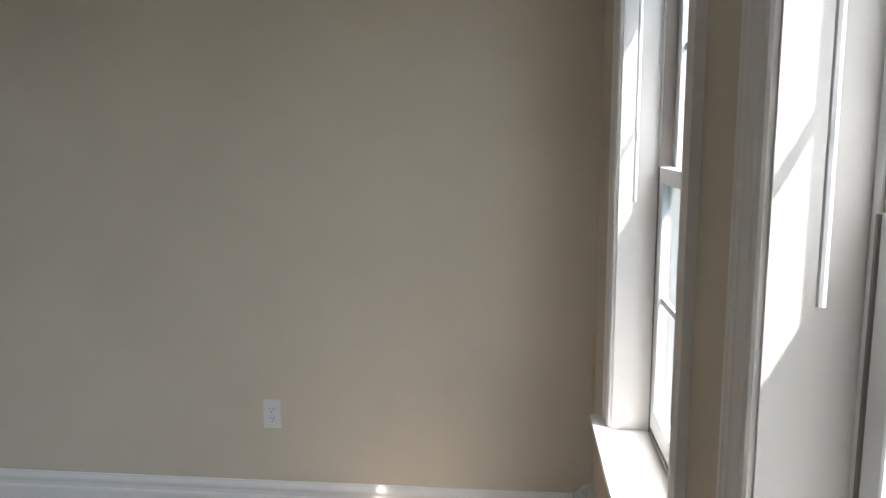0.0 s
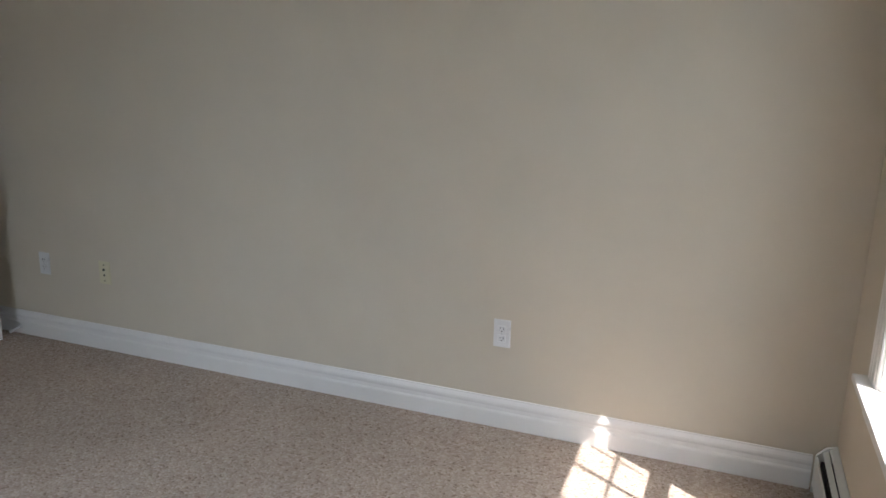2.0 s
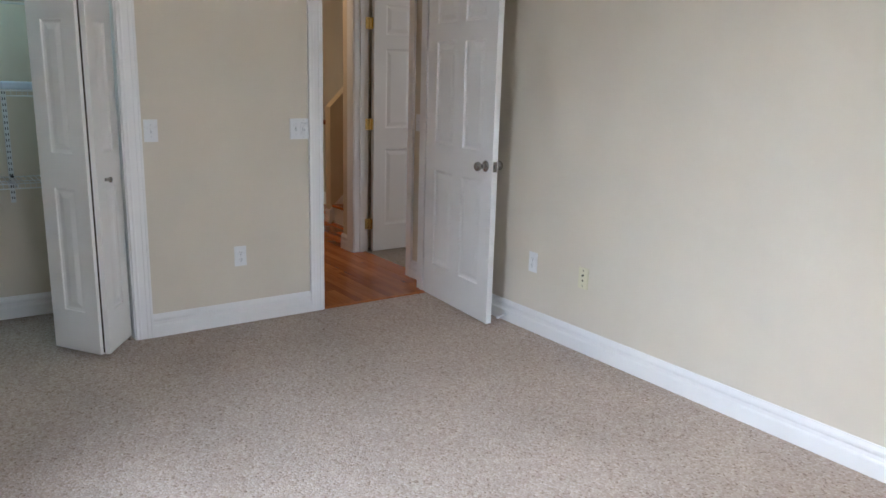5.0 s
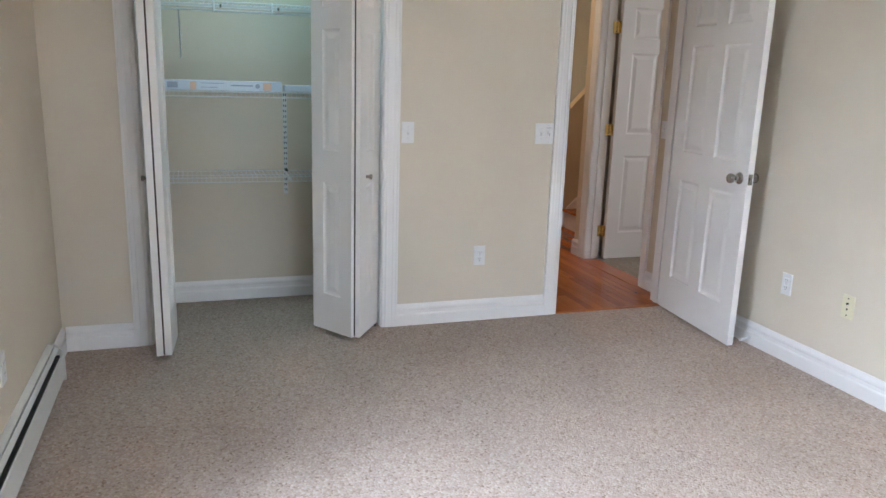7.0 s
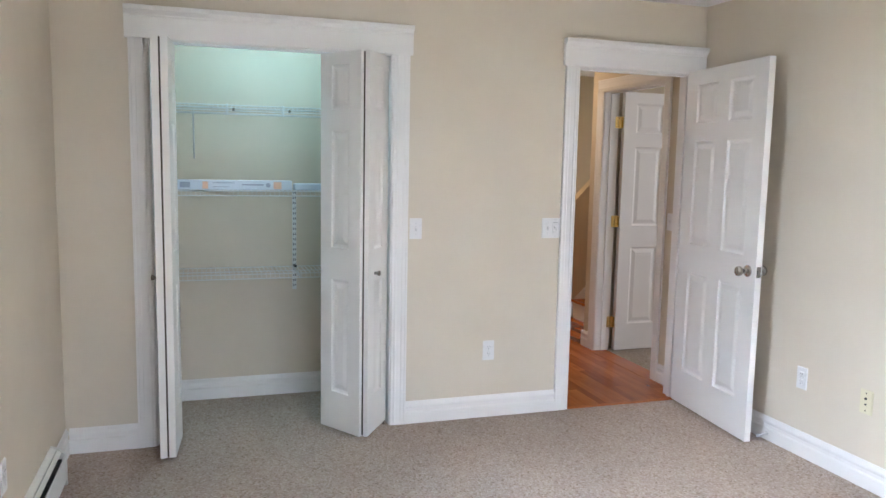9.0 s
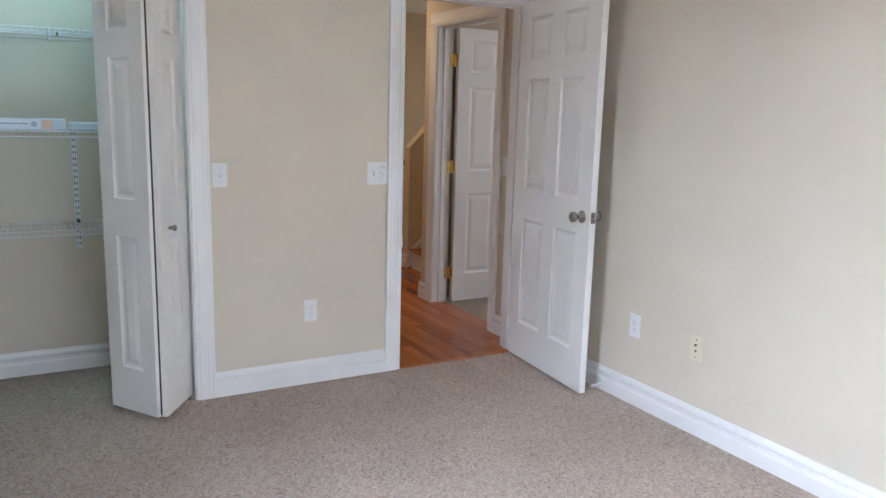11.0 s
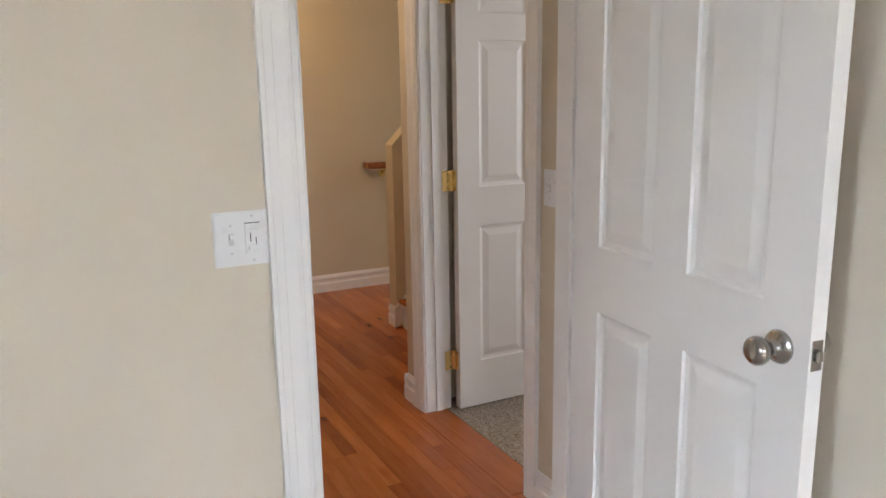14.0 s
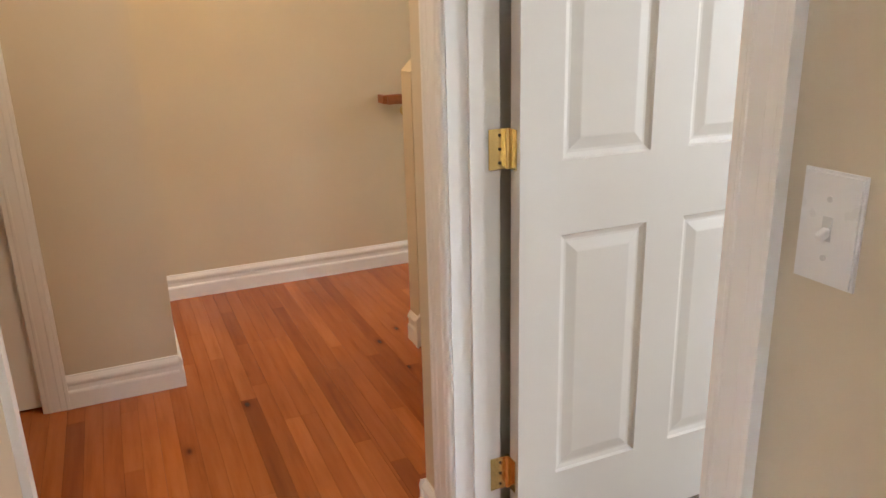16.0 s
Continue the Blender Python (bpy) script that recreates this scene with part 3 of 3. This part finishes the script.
# ---- hall shell ----
structure("wall_hall_door", wall_y(HY, HY + T, WEND, -0.12, CEIL, [(HD_L - 0.02, HD_R + 0.02, 0, HEAD + 0.02)], -0.2), HALLWALL, "cream hall wall with doorway to carpeted room", "wall")
structure("wall_stair_side", boxes((WEND, -1.33, HY + T, HN, -2.6, CEIL)), HALLWALL, "cream wall beside the stairwell", "wall")
structure("wall_hall_bump", wall_x(BUMP - 0.1, BUMP, HALL_S, -0.50, CEIL, [(-1.70, -0.97, 0, HEAD)], -0.2), HALLWALL, "cream hall wall with a corner and a doorway", "wall")
structure("wall_hall_return", boxes((FAR, BUMP - 0.1, -0.60, -0.50, -0.2, CEIL)), HALLWALL, "cream return wall of the hall", "wall")
structure("wall_hall_far", boxes((FAR - 0.1, FAR, -1.85, HN, -2.6, CEIL)), HALLWALL, "cream far wall of the hall above the stairs", "wall")
structure("wall_hall_south", boxes((FAR, -T, HALL_S - 0.1, HALL_S, -0.2, CEIL)), HALLWALL, "cream end wall of the hall", "wall")
SIDE_X, SIDE_Y = -1.50, -0.885          # end of the hall's side wall
structure("wall_hall_side", boxes((SIDE_X, -T, SIDE_Y - 0.11, SIDE_Y, -0.2, CEIL)), HALLWALL, "cream side wall of the hall with a trimmed end", "wall")
side_trim = thing("trim_hall_side", "white moulded casing round the end of the hall's side wall", "trim", kind="structure")
part("leg", prism(CASE_P, axes((SIDE_X - 0.002, SIDE_Y, 0), (1, 0, 0), (0, 1, 0), (0, 0, 1)), HEAD), TRIM, side_trim)
part("end_jamb", boxes((SIDE_X - 0.018, SIDE_X - 0.0025, SIDE_Y - 0.11, SIDE_Y + 0.004, 0, HEAD)), TRIM, side_trim)
structure("wall_stair_end", wall_y(HN, HN + 0.2, FAR - 0.1, -1.33, CEIL, [(WIN_T - 0.40, WIN_T + 0.40, SILL - 0.02, WTOP)], -2.6), HALLWALL, "cream end wall of the stairwell", "wall")
structure("ceiling_hall", boxes((FAR, -T, HALL_S, HY, CEIL, CEIL + 0.1), (FAR, -1.33, HY, HN, CEIL, CEIL + 0.1)), CEILP, "white hall ceiling", "ceiling")
structure("floor_subfloor", boxes((FAR, 0.0, HALL_S, HY + T - 0.02, -0.2, -0.012), (FAR, WEND, HY + T - 0.02, 0.86, -0.2, -0.012)), DARK, "dark subfloor under the oak strips", "floor")
structure("floor_room", boxes((-1.33, 1.2, HY + T - 0.02, 2.6, -0.2, 0.004)), CARPET2, "grey-beige carpet of the room beyond", "floor")
structure("wall_room_east", boxes((1.2, 1.3, HY + T, HN, -0.2, CEIL)), HALLWALL, "cream side wall of the carpeted room", "wall")
structure("wall_room_end", wall_y(HN, HN + 0.2, -1.33, 1.3, CEIL, [(WIN_R - 0.45, WIN_R + 0.45, SILL - 0.02, WTOP)], -0.2), HALLWALL, "cream window wall of the carpeted room", "wall")
structure("ceiling_room", boxes((-1.33, 1.3, HY + T, 2.7, CEIL, CEIL + 0.1)), CEILP, "white ceiling of the carpeted room", "ceiling")
casing_set("trim_hall_door", "white moulded casing round the carpeted room's doorway", (HD_L, HY, 0), (1, 0, 0), (0, -1, 0), HD_R - HD_L, HEAD, 0, (1.0, 0.84))
jamb_set("trim_hall_jamb", (HD_L, HY, 0), (1, 0, 0), (0, 1, 0), HD_R - HD_L, HEAD, T, 0.045)
baseboard(-0.12, HY, HD_R + 0.0756, HY, 0, -1)
baseboard(WEND, HY, HD_L - 0.09, HY, 0, -1)
baseboard(WEND, HY - 0.016, WEND, STEP_Y - 0.05, -1, 0)
baseboard(BUMP, -0.88, BUMP, -0.50, 1, 0)
baseboard(BUMP + 0.016, -0.50, FAR, -0.50, 0, 1)
baseboard(FAR, -0.484, FAR, 0.95, 1, 0)
casing_set("trim_far_door", "white moulded casing of a doorway across the hall", (BUMP, -1.70, 0), (0, 1, 0), (1, 0, 0), 0.73, HEAD, 0)
door3 = thing("door_3", "white six-panel door closed across the hall", "door", kind="structure", m=axes((BUMP - 0.025, -1.698, 0.015), (0, 1, 0), (-1, 0, 0), (0, 0, 1)))
panel_leaf(door3, 0.726, 2.020, 0.035, six(0.726), ROWS, DOORP)
round_knob(door3, 0.065, 0.918, 0.0, -1)
part("latch_plate", soft(boxes((0.729, 0.752, -0.0480, -0.0425, 0.935, 0.995)), 0.001), BRONZE, door3, "small dark metal plate")
# knee wall at the stairs
knee = prism(((0.44, -0.2), (2.2, -0.2), (2.2, 2.3), (1.6, 2.3), (0.44, 1.115)), axes((-2.57, 0, 0), (0, 1, 0), (0, 0, 1), (1, 0, 0)), 0.10)
structure("wall_knee", knee, HALLWALL, "cream knee wall beside the stairs", "wall")
baseboard(-2.57, 0.44, -2.47, 0.44, 0, -1)

# stairs rising between the knee wall and the hall wall
SX0, SX1 = -2.452, WEND - 0.018
stairs = thing("staircase", "oak treads with white risers beside a cream knee wall", "stairs", kind="structure")
for k in range(STEPS):
    y, z = STEP_Y + k * RUN, (k + 1) * RISE
    part("riser", boxes((SX0, SX1, y, y + 0.018, z - RISE + (0.0 if k else -0.012), z - 0.024)), TRIM, stairs, "white painted riser")
    part("tread", soft(boxes((SX0, SX1, y - 0.028, y + RUN + 0.004, z - 0.024, z)), 0.007, 2), OAK, stairs, "amber oak tread with rounded nosing")
    part("tread_cove", boxes((SX0, SX1, y - 0.012, y - 0.0005, z - 0.040, z - 0.0245)), TRIM, stairs)
slope = RISE / RUN
for x0 in (-2.4695, WEND - 0.0175):
    run = STEPS * RUN
    sk = prism(((STEP_Y - 0.05, 0.0), (STEP_Y + run, slope * run - 0.10), (STEP_Y + run, slope * run + 0.20), (STEP_Y + 0.13, slope * 0.13 + 0.20), (STEP_Y - 0.05, 0.127)),
               axes((x0, 0, 0), (0, 1, 0), (0, 0, 1), (1, 0, 0)), 0.017)
    part("skirt_board", sk, TRIM, stairs, "white painted skirt board")

# hall oak floor, strip by strip
floor_hall = thing("floor_hall", "amber oak strip floor with knots and worn gloss", "floor", kind="structure")
rng = random.Random(4)
SW = 0.0572
plank_meshes = {}


def strip(x0, x1, y0, y1):
    key = (round(x1 - x0, 3), round(y1 - y0, 4))
    if key not in plank_meshes:
        bm = boxes((0, key[0] - 0.0005, 0.0002, key[1] - 0.0002, -0.012, 0))
        top = [e for e in bm.edges if all(v.co.z > -0.001 for v in e.verts)]
        bmesh.ops.bevel(bm, geom=top, offset=0.0007, segments=1, affect="EDGES")
        me = bpy.data.meshes.new("plank")
        bm.to_mesh(me)
        bm.free()
        me.materials.append(OAK)
        plank_meshes[key] = me
    ob = new("plank", plank_meshes[key])
    ob.parent = floor_hall
    ob.location = (x0, y0, 0.002)


for y_from, y_to, x_end in ((HALL_S, HY, -0.02), (HY, 0.86, WEND)):
    y = y_from
    while y < y_to - 0.002:
        y1 = min(y + SW, y_to)
        x = FAR - rng.choice((0.1, 0.35, 0.6, 0.9, 1.2))
        while x < x_end:
            ln = rng.choice((0.4, 0.7, 1.0, 1.3, 1.6, 1.9))
            a, b = max(x, FAR), min(x + ln, x_end)
            if b - a > 0.02:
                strip(a, b, y, y1)
            x += ln
        y = y1
# thresholds
structure("trim_threshold", soft(boxes((-0.0195, 0.012, DOOR_L + 0.006, DOOR_R - 0.006, -0.01, 0.006)), 0.003), OAK, "oak threshold strip at the bedroom door", "threshold")
structure("trim_threshold_room", soft(boxes((HD_L + 0.006, HD_R - 0.006, HY - 0.05, HY + T - 0.021, -0.011, 0.0045)), 0.003), OAK, "oak threshold strip at the carpeted room", "threshold")

# ground outside
structure("ground", boxes((-400, 400, -400, 400, -3.2, -3.0)), LAWN, "green lawn around the house", "ground")

# ---- wall plates ----


def plate(owner, w, h, name="plate", mat=None):
    bm = boxes((-w / 2, w / 2, 0, 0.0055, -h / 2, h / 2))
    edge = [e for e in bm.edges if all(v.co.y > 0.004 for v in e.verts)]
    bmesh.ops.bevel(bm, geom=edge, offset=0.003, segments=2, affect="EDGES")
    return part(name, bm, mat or PLATE, owner)


def on_wall(x, y, z, nx, ny):
    """Frame of a thing on a wall: x along it, y out of it, z up."""
    return axes((x, y, z), (ny, -nx, 0), (nx, ny, 0), (0, 0, 1))


def screw_head(owner, x, z):
    part("screw", rod((x, 0.0052, z), (x, 0.0066, z), 0.0032, 10), GREYPAINT, owner)


def outlet(m):
    o = thing("wall_outlet", "white duplex wall outlet on beige wall", "outlet", "wall outlets", m=m)
    plate(o, 0.070, 0.115)
    for dz in (0.0195, -0.0195):
        face = part("receptacle", soft(boxes((-0.0165, 0.0165, 0.005, 0.0075, dz - 0.014, dz + 0.014)), 0.0022, 2), PLATE, o)
        for dx, hh in ((-0.0065, 0.0045), (0.0065, 0.0036)):
            part("slot", boxes((dx - 0.0012, dx + 0.0012, 0.0072, 0.0078, dz + 0.003 - hh, dz + 0.003 + hh)), DARK, face)
        part("ground_hole", rod((0, 0.0070, dz - 0.0085), (0, 0.0078, dz - 0.0085), 0.0026, 10), DARK, face)
    screw_head(o, 0, 0)
    return o


outlet(on_wall(3.395, 0, 0.402, 0, -1))
outlet(on_wall(0.955, 0, 0.405, 0, -1))
outlet(on_wall(0, -1.367, 0.395, 1, 0))
outlet(on_wall(1.19, YD, 0.380, 0, 1))


def toggle(owner, x, up):
    part("toggle_slot", boxes((x - 0.0055, x + 0.0055, 0.0052, 0.0062, -0.0125, 0.0125)), GREYPAINT, owner)
    bm = soft(boxes((-0.004, 0.004, 0.0, 0.014, -0.0045, 0.0045)), 0.0012)
    bm.transform(pose(x, 0.004, 0.002 * up, 28 * up, 0, 0))
    part("toggle", bm, PLATE, owner)


def light_switch(m, label, up=1):
    o = thing("light_switch", label, "light switch", "light switches", m=m)
    plate(o, 0.070, 0.115)
    toggle(o, 0, up)
    screw_head(o, 0, 0.030)
    screw_head(o, 0, -0.030)
    return o


light_switch(on_wall(0, -1.817, 1.108, 1, 0), "single white toggle switch beside closet casing")
light_switch(on_wall(-0.311, HY, 1.108, 0, -1), "single white toggle switch on hall wall", -1)

dsw = thing("light_switch", "double white plate with toggle and slide dimmer", "light switch", m=on_wall(0, -0.994, 1.105, 1, 0))
plate(dsw, 0.118, 0.118)
toggle(dsw, 0.023, 1)
screw_head(dsw, 0.023, 0.030)
screw_head(dsw, 0.023, -0.030)
screw_head(dsw, -0.023, 0.048)
screw_head(dsw, -0.023, -0.048)
slider = part("dimmer", soft(boxes((-0.0395, -0.0065, 0.005, 0.0078, -0.033, 0.033)), 0.001), PLATE, dsw, "white slide dimmer insert")
part("gap_line", boxes((-0.0390, -0.0070, 0.0060, 0.0081, 0.0325, 0.0340)), DARK, slider)
part("slide_slot", boxes((-0.0190, -0.0170, 0.0076, 0.0082, -0.008, 0.012)), DARK, slider)
part("slide_slot", boxes((-0.0305, -0.0285, 0.0076, 0.0082, -0.014, 0.002)), DARK, slider)
part("slide_knob", soft(boxes((-0.0350, -0.0120, 0.0078, 0.0120, -0.026, -0.014)), 0.0015), PLATE, slider)
for dx in (-0.017, -0.029):
    part("mark", boxes((dx - 0.004, dx + 0.004, 0.0076, 0.0080, 0.0195, 0.0205)), GREYPAINT, slider)

cable = thing("cable_plate", "yellowed cable and phone plate on beige wall", "wall plate", m=on_wall(1.352, 0, 0.403, 0, -1))
plate(cable, 0.070, 0.115, "plate", ALMOND)
part("jack", rod((0, 0.005, 0.016), (0, 0.012, 0.016), 0.0055, 12), DARK, cable)
part("jack", rod((0, 0.005, -0.012), (0, 0.0085, -0.012), 0.0050, 8), DARK, cable)
part("screw", rod((0, 0.005, 0.041), (0, 0.0068, 0.041), 0.0034, 10), DARK, cable)
part("screw", rod((0, 0.005, -0.041), (0, 0.0068, -0.041), 0.0034, 10), DARK, cable)

# ---- baseboard heaters ----


def heater(m, length, label):
    """Enamelled fin-tube cover in its own frame: x along the wall, y out of it, z up."""
    h = thing("baseboard_heater", label, "heater", "baseboard heaters", m=m)
    lay = axes((0.012, 0, 0), (0, 1, 0), (0, 0, 1), (1, 0, 0))
    ln = length - 0.024
    part("back_hood", prism(((0, 0.0), (0.004, 0.0), (0.004, 0.172), (0.0255, 0.167), (0.0262, 0.171), (0.004, 0.180), (0, 0.180)), lay, ln), HEATP, h)
    part("damper", prism(((0.0285, 0.160), (0.029, 0.165), (0.045, 0.1555), (0.0442, 0.1510)), lay, ln), HEATP, h)
    part("front_panel", prism(((0.060, 0.030), (0.064, 0.028), (0.064, 0.128), (0.0635, 0.134), (0.058, 0.138), (0.0575, 0.135), (0.060, 0.132)), lay, ln), HEATP, h)
    part("fin_core", boxes((0.02, length - 0.02, 0.008, 0.048, 0.035, 0.125)), DARK, h)
    cap = ((0, 0.0), (0.065, 0.0), (0.065, 0.132), (0.062, 0.142), (0.034, 0.172), (0.006, 0.182), (0, 0.182))
    part("end_cap", prism(cap, axes((0, 0, 0), (0, 1, 0), (0, 0, 1), (1, 0, 0)), 0.014), HEATP, h)
    part("end_cap", prism(cap, axes((length - 0.014, 0, 0), (0, 1, 0), (0, 0, 1), (1, 0, 0)), 0.014), HEATP, h)
    return h


heater(axes((0.38, YD, 0), (1, 0, 0), (0, 1, 0), (0, 0, 1)), XB - 0.10 - 0.38, "cream enamelled baseboard heater with dark vent slot")
heater(axes((XB, -0.018, 0), (0, -1, 0), (-1, 0, 0), (0, 0, 1)), -YD - 0.10, "cream enamelled baseboard heater under the windows")

# ---- closet fittings ----


wire_meshes = {}


def wire_shelf(z, lip):
    s = thing("wire_shelf", "white coated wire closet shelf", "shelf", "closet wire shelves")
    y0, y1, xb, xf = -3.515, -1.805, CLO_BACK + 0.004, -0.43
    for x, dz in ((xf, 0), (xb + 0.004, 0), ((xb + xf) / 2, -0.005), (xf, -lip)):
        part("rail", rod((x, y0, z + dz), (x, y1, z + dz), 0.0034, 8), WIRE, s)
    n = int((y1 - y0) / 0.0254)
    for i in range(n + 1):
        y = y0 + 0.01 + i * 0.0254
        if lip not in wire_meshes:
            bm = boxes((xb, xf + 0.002, -0.0014, 0.0014, 0.002, 0.005), (xf + 0.001, xf + 0.004, -0.0014, 0.0014, -lip, 0.005))
            me = bpy.data.meshes.new("cross_wire")
            bm.to_mesh(me)
            bm.free()
            me.materials.append(WIRE)
            wire_meshes[lip] = me
        ob = new("cross_wire", wire_meshes[lip])
        ob.parent = s
        ob.location = (0, y, z)
    return s


top_shelf = wire_shelf(1.768, 0.030)
part("hanging_rod", rod((-0.445, -3.515, 1.722), (-0.445, -1.805, 1.722), 0.006, 10), WIRE, top_shelf)
for y in (-2.798, -2.49, -2.18):
    part("rod_clip", soft(boxes((-0.452, -0.424, y - 0.006, y + 0.006, 1.715, 1.776)), 0.002), WIRE, top_shelf)
    part("clip_hook", rod((-0.424, y + 0.035, 1.738), (-0.419, y + 0.035, 1.752), 0.006, 8), NICKEL, top_shelf)
wire_shelf(1.290, 0.026)
wire_shelf(0.812, 0.026)
part("brace", rod((-0.44, -2.978, 1.74), (CLO_BACK + 0.006, -2.978, 1.47), 0.0045, 8), GREYPAINT, top_shelf, "grey diagonal shelf brace")


def shelf_standard(y, z0, z1):
    s = thing("shelf_standard", "white slotted steel shelf standard on closet wall", "shelf standard", "shelf standards")
    bm = boxes((CLO_BACK, CLO_BACK + 0.010, y - 0.0125, y - 0.0095, z0, z1), (CLO_BACK, CLO_BACK + 0.010, y + 0.0095, y + 0.0125, z0, z1), (CLO_BACK + 0.0095, CLO_BACK + 0.0115, y - 0.0125, y + 0.0125, z0, z1))
    part("channel", bm, WIRE, s)
    z = z0 + 0.02
    while z < z1 - 0.01:
        for dy in (-0.0055, 0.0055):
            part("slot", boxes((CLO_BACK + 0.0112, CLO_BACK + 0.0119, y + dy - 0.0022, y + dy + 0.0022, z, z + 0.013)), DARK, s)
        z += 0.032
    part("bracket", soft(boxes((CLO_BACK + 0.011, -0.44, y - 0.004, y + 0.004, 0.786, 0.8065)), 0.002), WIRE, s)
    part("bracket_clip", boxes((CLO_BACK + 0.012, CLO_BACK + 0.075, y - 0.007, y + 0.007, 0.8155, 0.8255)), DARK, s)
    return s


shelf_standard(-2.396, 0.668, 1.284)
shelf_standard(-3.25, 0.668, 1.284)

carton = thing("carton", "long pale carton with orange blocks on wire shelf", "box")
part("body", soft(boxes((-0.56, -0.445, -3.35, -2.44, 1.2955, 1.350)), 0.002), CARD, carton)
for y0, y1, z0, z1, mt in ((-2.545, -2.500, 1.302, 1.343, ORANGE), (-2.935, -2.905, 1.302, 1.343, ORANGE), (-2.72, -2.60, 1.322, 1.330, PRINT), (-3.10, -3.08, 1.305, 1.345, PRINT), (-3.055, -3.00, 1.308, 1.340, PRINT),
                           (-2.88, -2.76, 1.334, 1.338, PRINT), (-2.88, -2.79, 1.312, 1.315, PRINT)):
    part("print", boxes((-0.4452, -0.4444, y0, y1, z0, z1)), mt, carton)
part("seal", rod((-0.4452, -2.575, 1.324), (-0.4442, -2.575, 1.324), 0.013, 20), PRINT, carton)
packet = thing("packet", "pale blue plastic packet on wire shelf", "packet")
part("body", soft(boxes((-0.55, -0.45, -2.425, -2.12, 1.2955, 1.335)), 0.008, 2), CARD, packet)

closet_lamp = thing("closet_light", "cold white fluorescent fixture on closet ceiling", "lamp")
part("housing", soft(boxes((-0.37, -0.23, -2.88, -2.22, CEIL - 0.03, CEIL)), 0.004), VINYL, closet_lamp)
part("tube", rod((-0.30, -2.86, CEIL - 0.045), (-0.30, -2.24, CEIL - 0.045), 0.013, 12), GLOW_COLD, closet_lamp)

# ---- hall fittings ----
# unseen domes; the one at LAMP is made up to go with the fill
for lamp_x, lamp_y in (LAMP, LAMP_2):
    hall_lamp = thing("ceiling_light", "unseen warm frosted dome light added on hall ceiling", "lamp", "hall ceiling lights", m=Matrix.Translation((lamp_x, lamp_y, CEIL)))
    part("base", lathe(((0, 0), (0.15, 0), (0.15, -0.02), (0.14, -0.025), (0, -0.025)), Matrix()), NICKEL, hall_lamp)
    part("dome", lathe(((0.135, -0.024), (0.13, -0.04), (0.10, -0.060), (0.05, -0.070), (0, -0.072)), Matrix()), GLOW_WARM, hall_lamp)
rail = thing("handrail", "stained oak handrail on cream stair wall", "handrail")
rp = ((-0.022, -0.02), (0.022, -0.02), (0.026, 0.0), (0.020, 0.022), (0.008, 0.028), (-0.008, 0.028), (-0.020, 0.022), (-0.026, 0.0))
part("rail", prism(rp, axes((-3.455, 0.690, 0.905), (1, 0, 0), (0, 0, 1), (0, 1, 0)), 1.6), RAILWOOD, rail)
part("return", soft(boxes((FAR, -3.44, 0.668, 0.694, 0.887, 0.931)), 0.005, 2), RAILWOOD, rail)
part("bracket", rod((FAR + 0.002, 0.815, 0.840), (-3.455, 0.815, 0.896), 0.006, 8), BRASS, rail)
part("bracket_plate", rod((FAR, 0.815, 0.840), (FAR + 0.006, 0.815, 0.840), 0.028, 14), BRASS, rail)

# ---- small fittings ----
stop = thing("door_stopper", "white rigid door stop on the baseboard", "door stop")
part("stem", rod((0.752, -0.016, 0.040), (0.772, -0.088, 0.040), 0.0042, 10), PLATE, stop)
part("tip", rod((0.772, -0.086, 0.040), (0.776, -0.100, 0.040), 0.0085, 12), PLATE, stop)
part("flange", rod((0.752, -0.0155, 0.040), (0.7525, -0.020, 0.040), 0.011, 12), PLATE, stop)
strike = thing("strike_plate", "nickel strike plate let into the door jamb", "strike plate")
part("strike", soft(boxes((-0.034, -0.002, DOOR_L + 0.0045, DOOR_L + 0.0066, 0.905, 0.962)), 0.0008), NICKEL, strike)
part("strike_hole", boxes((-0.027, -0.013, DOOR_L + 0.0062, DOOR_L + 0.0072, 0.920, 0.947)), DARK, strike)
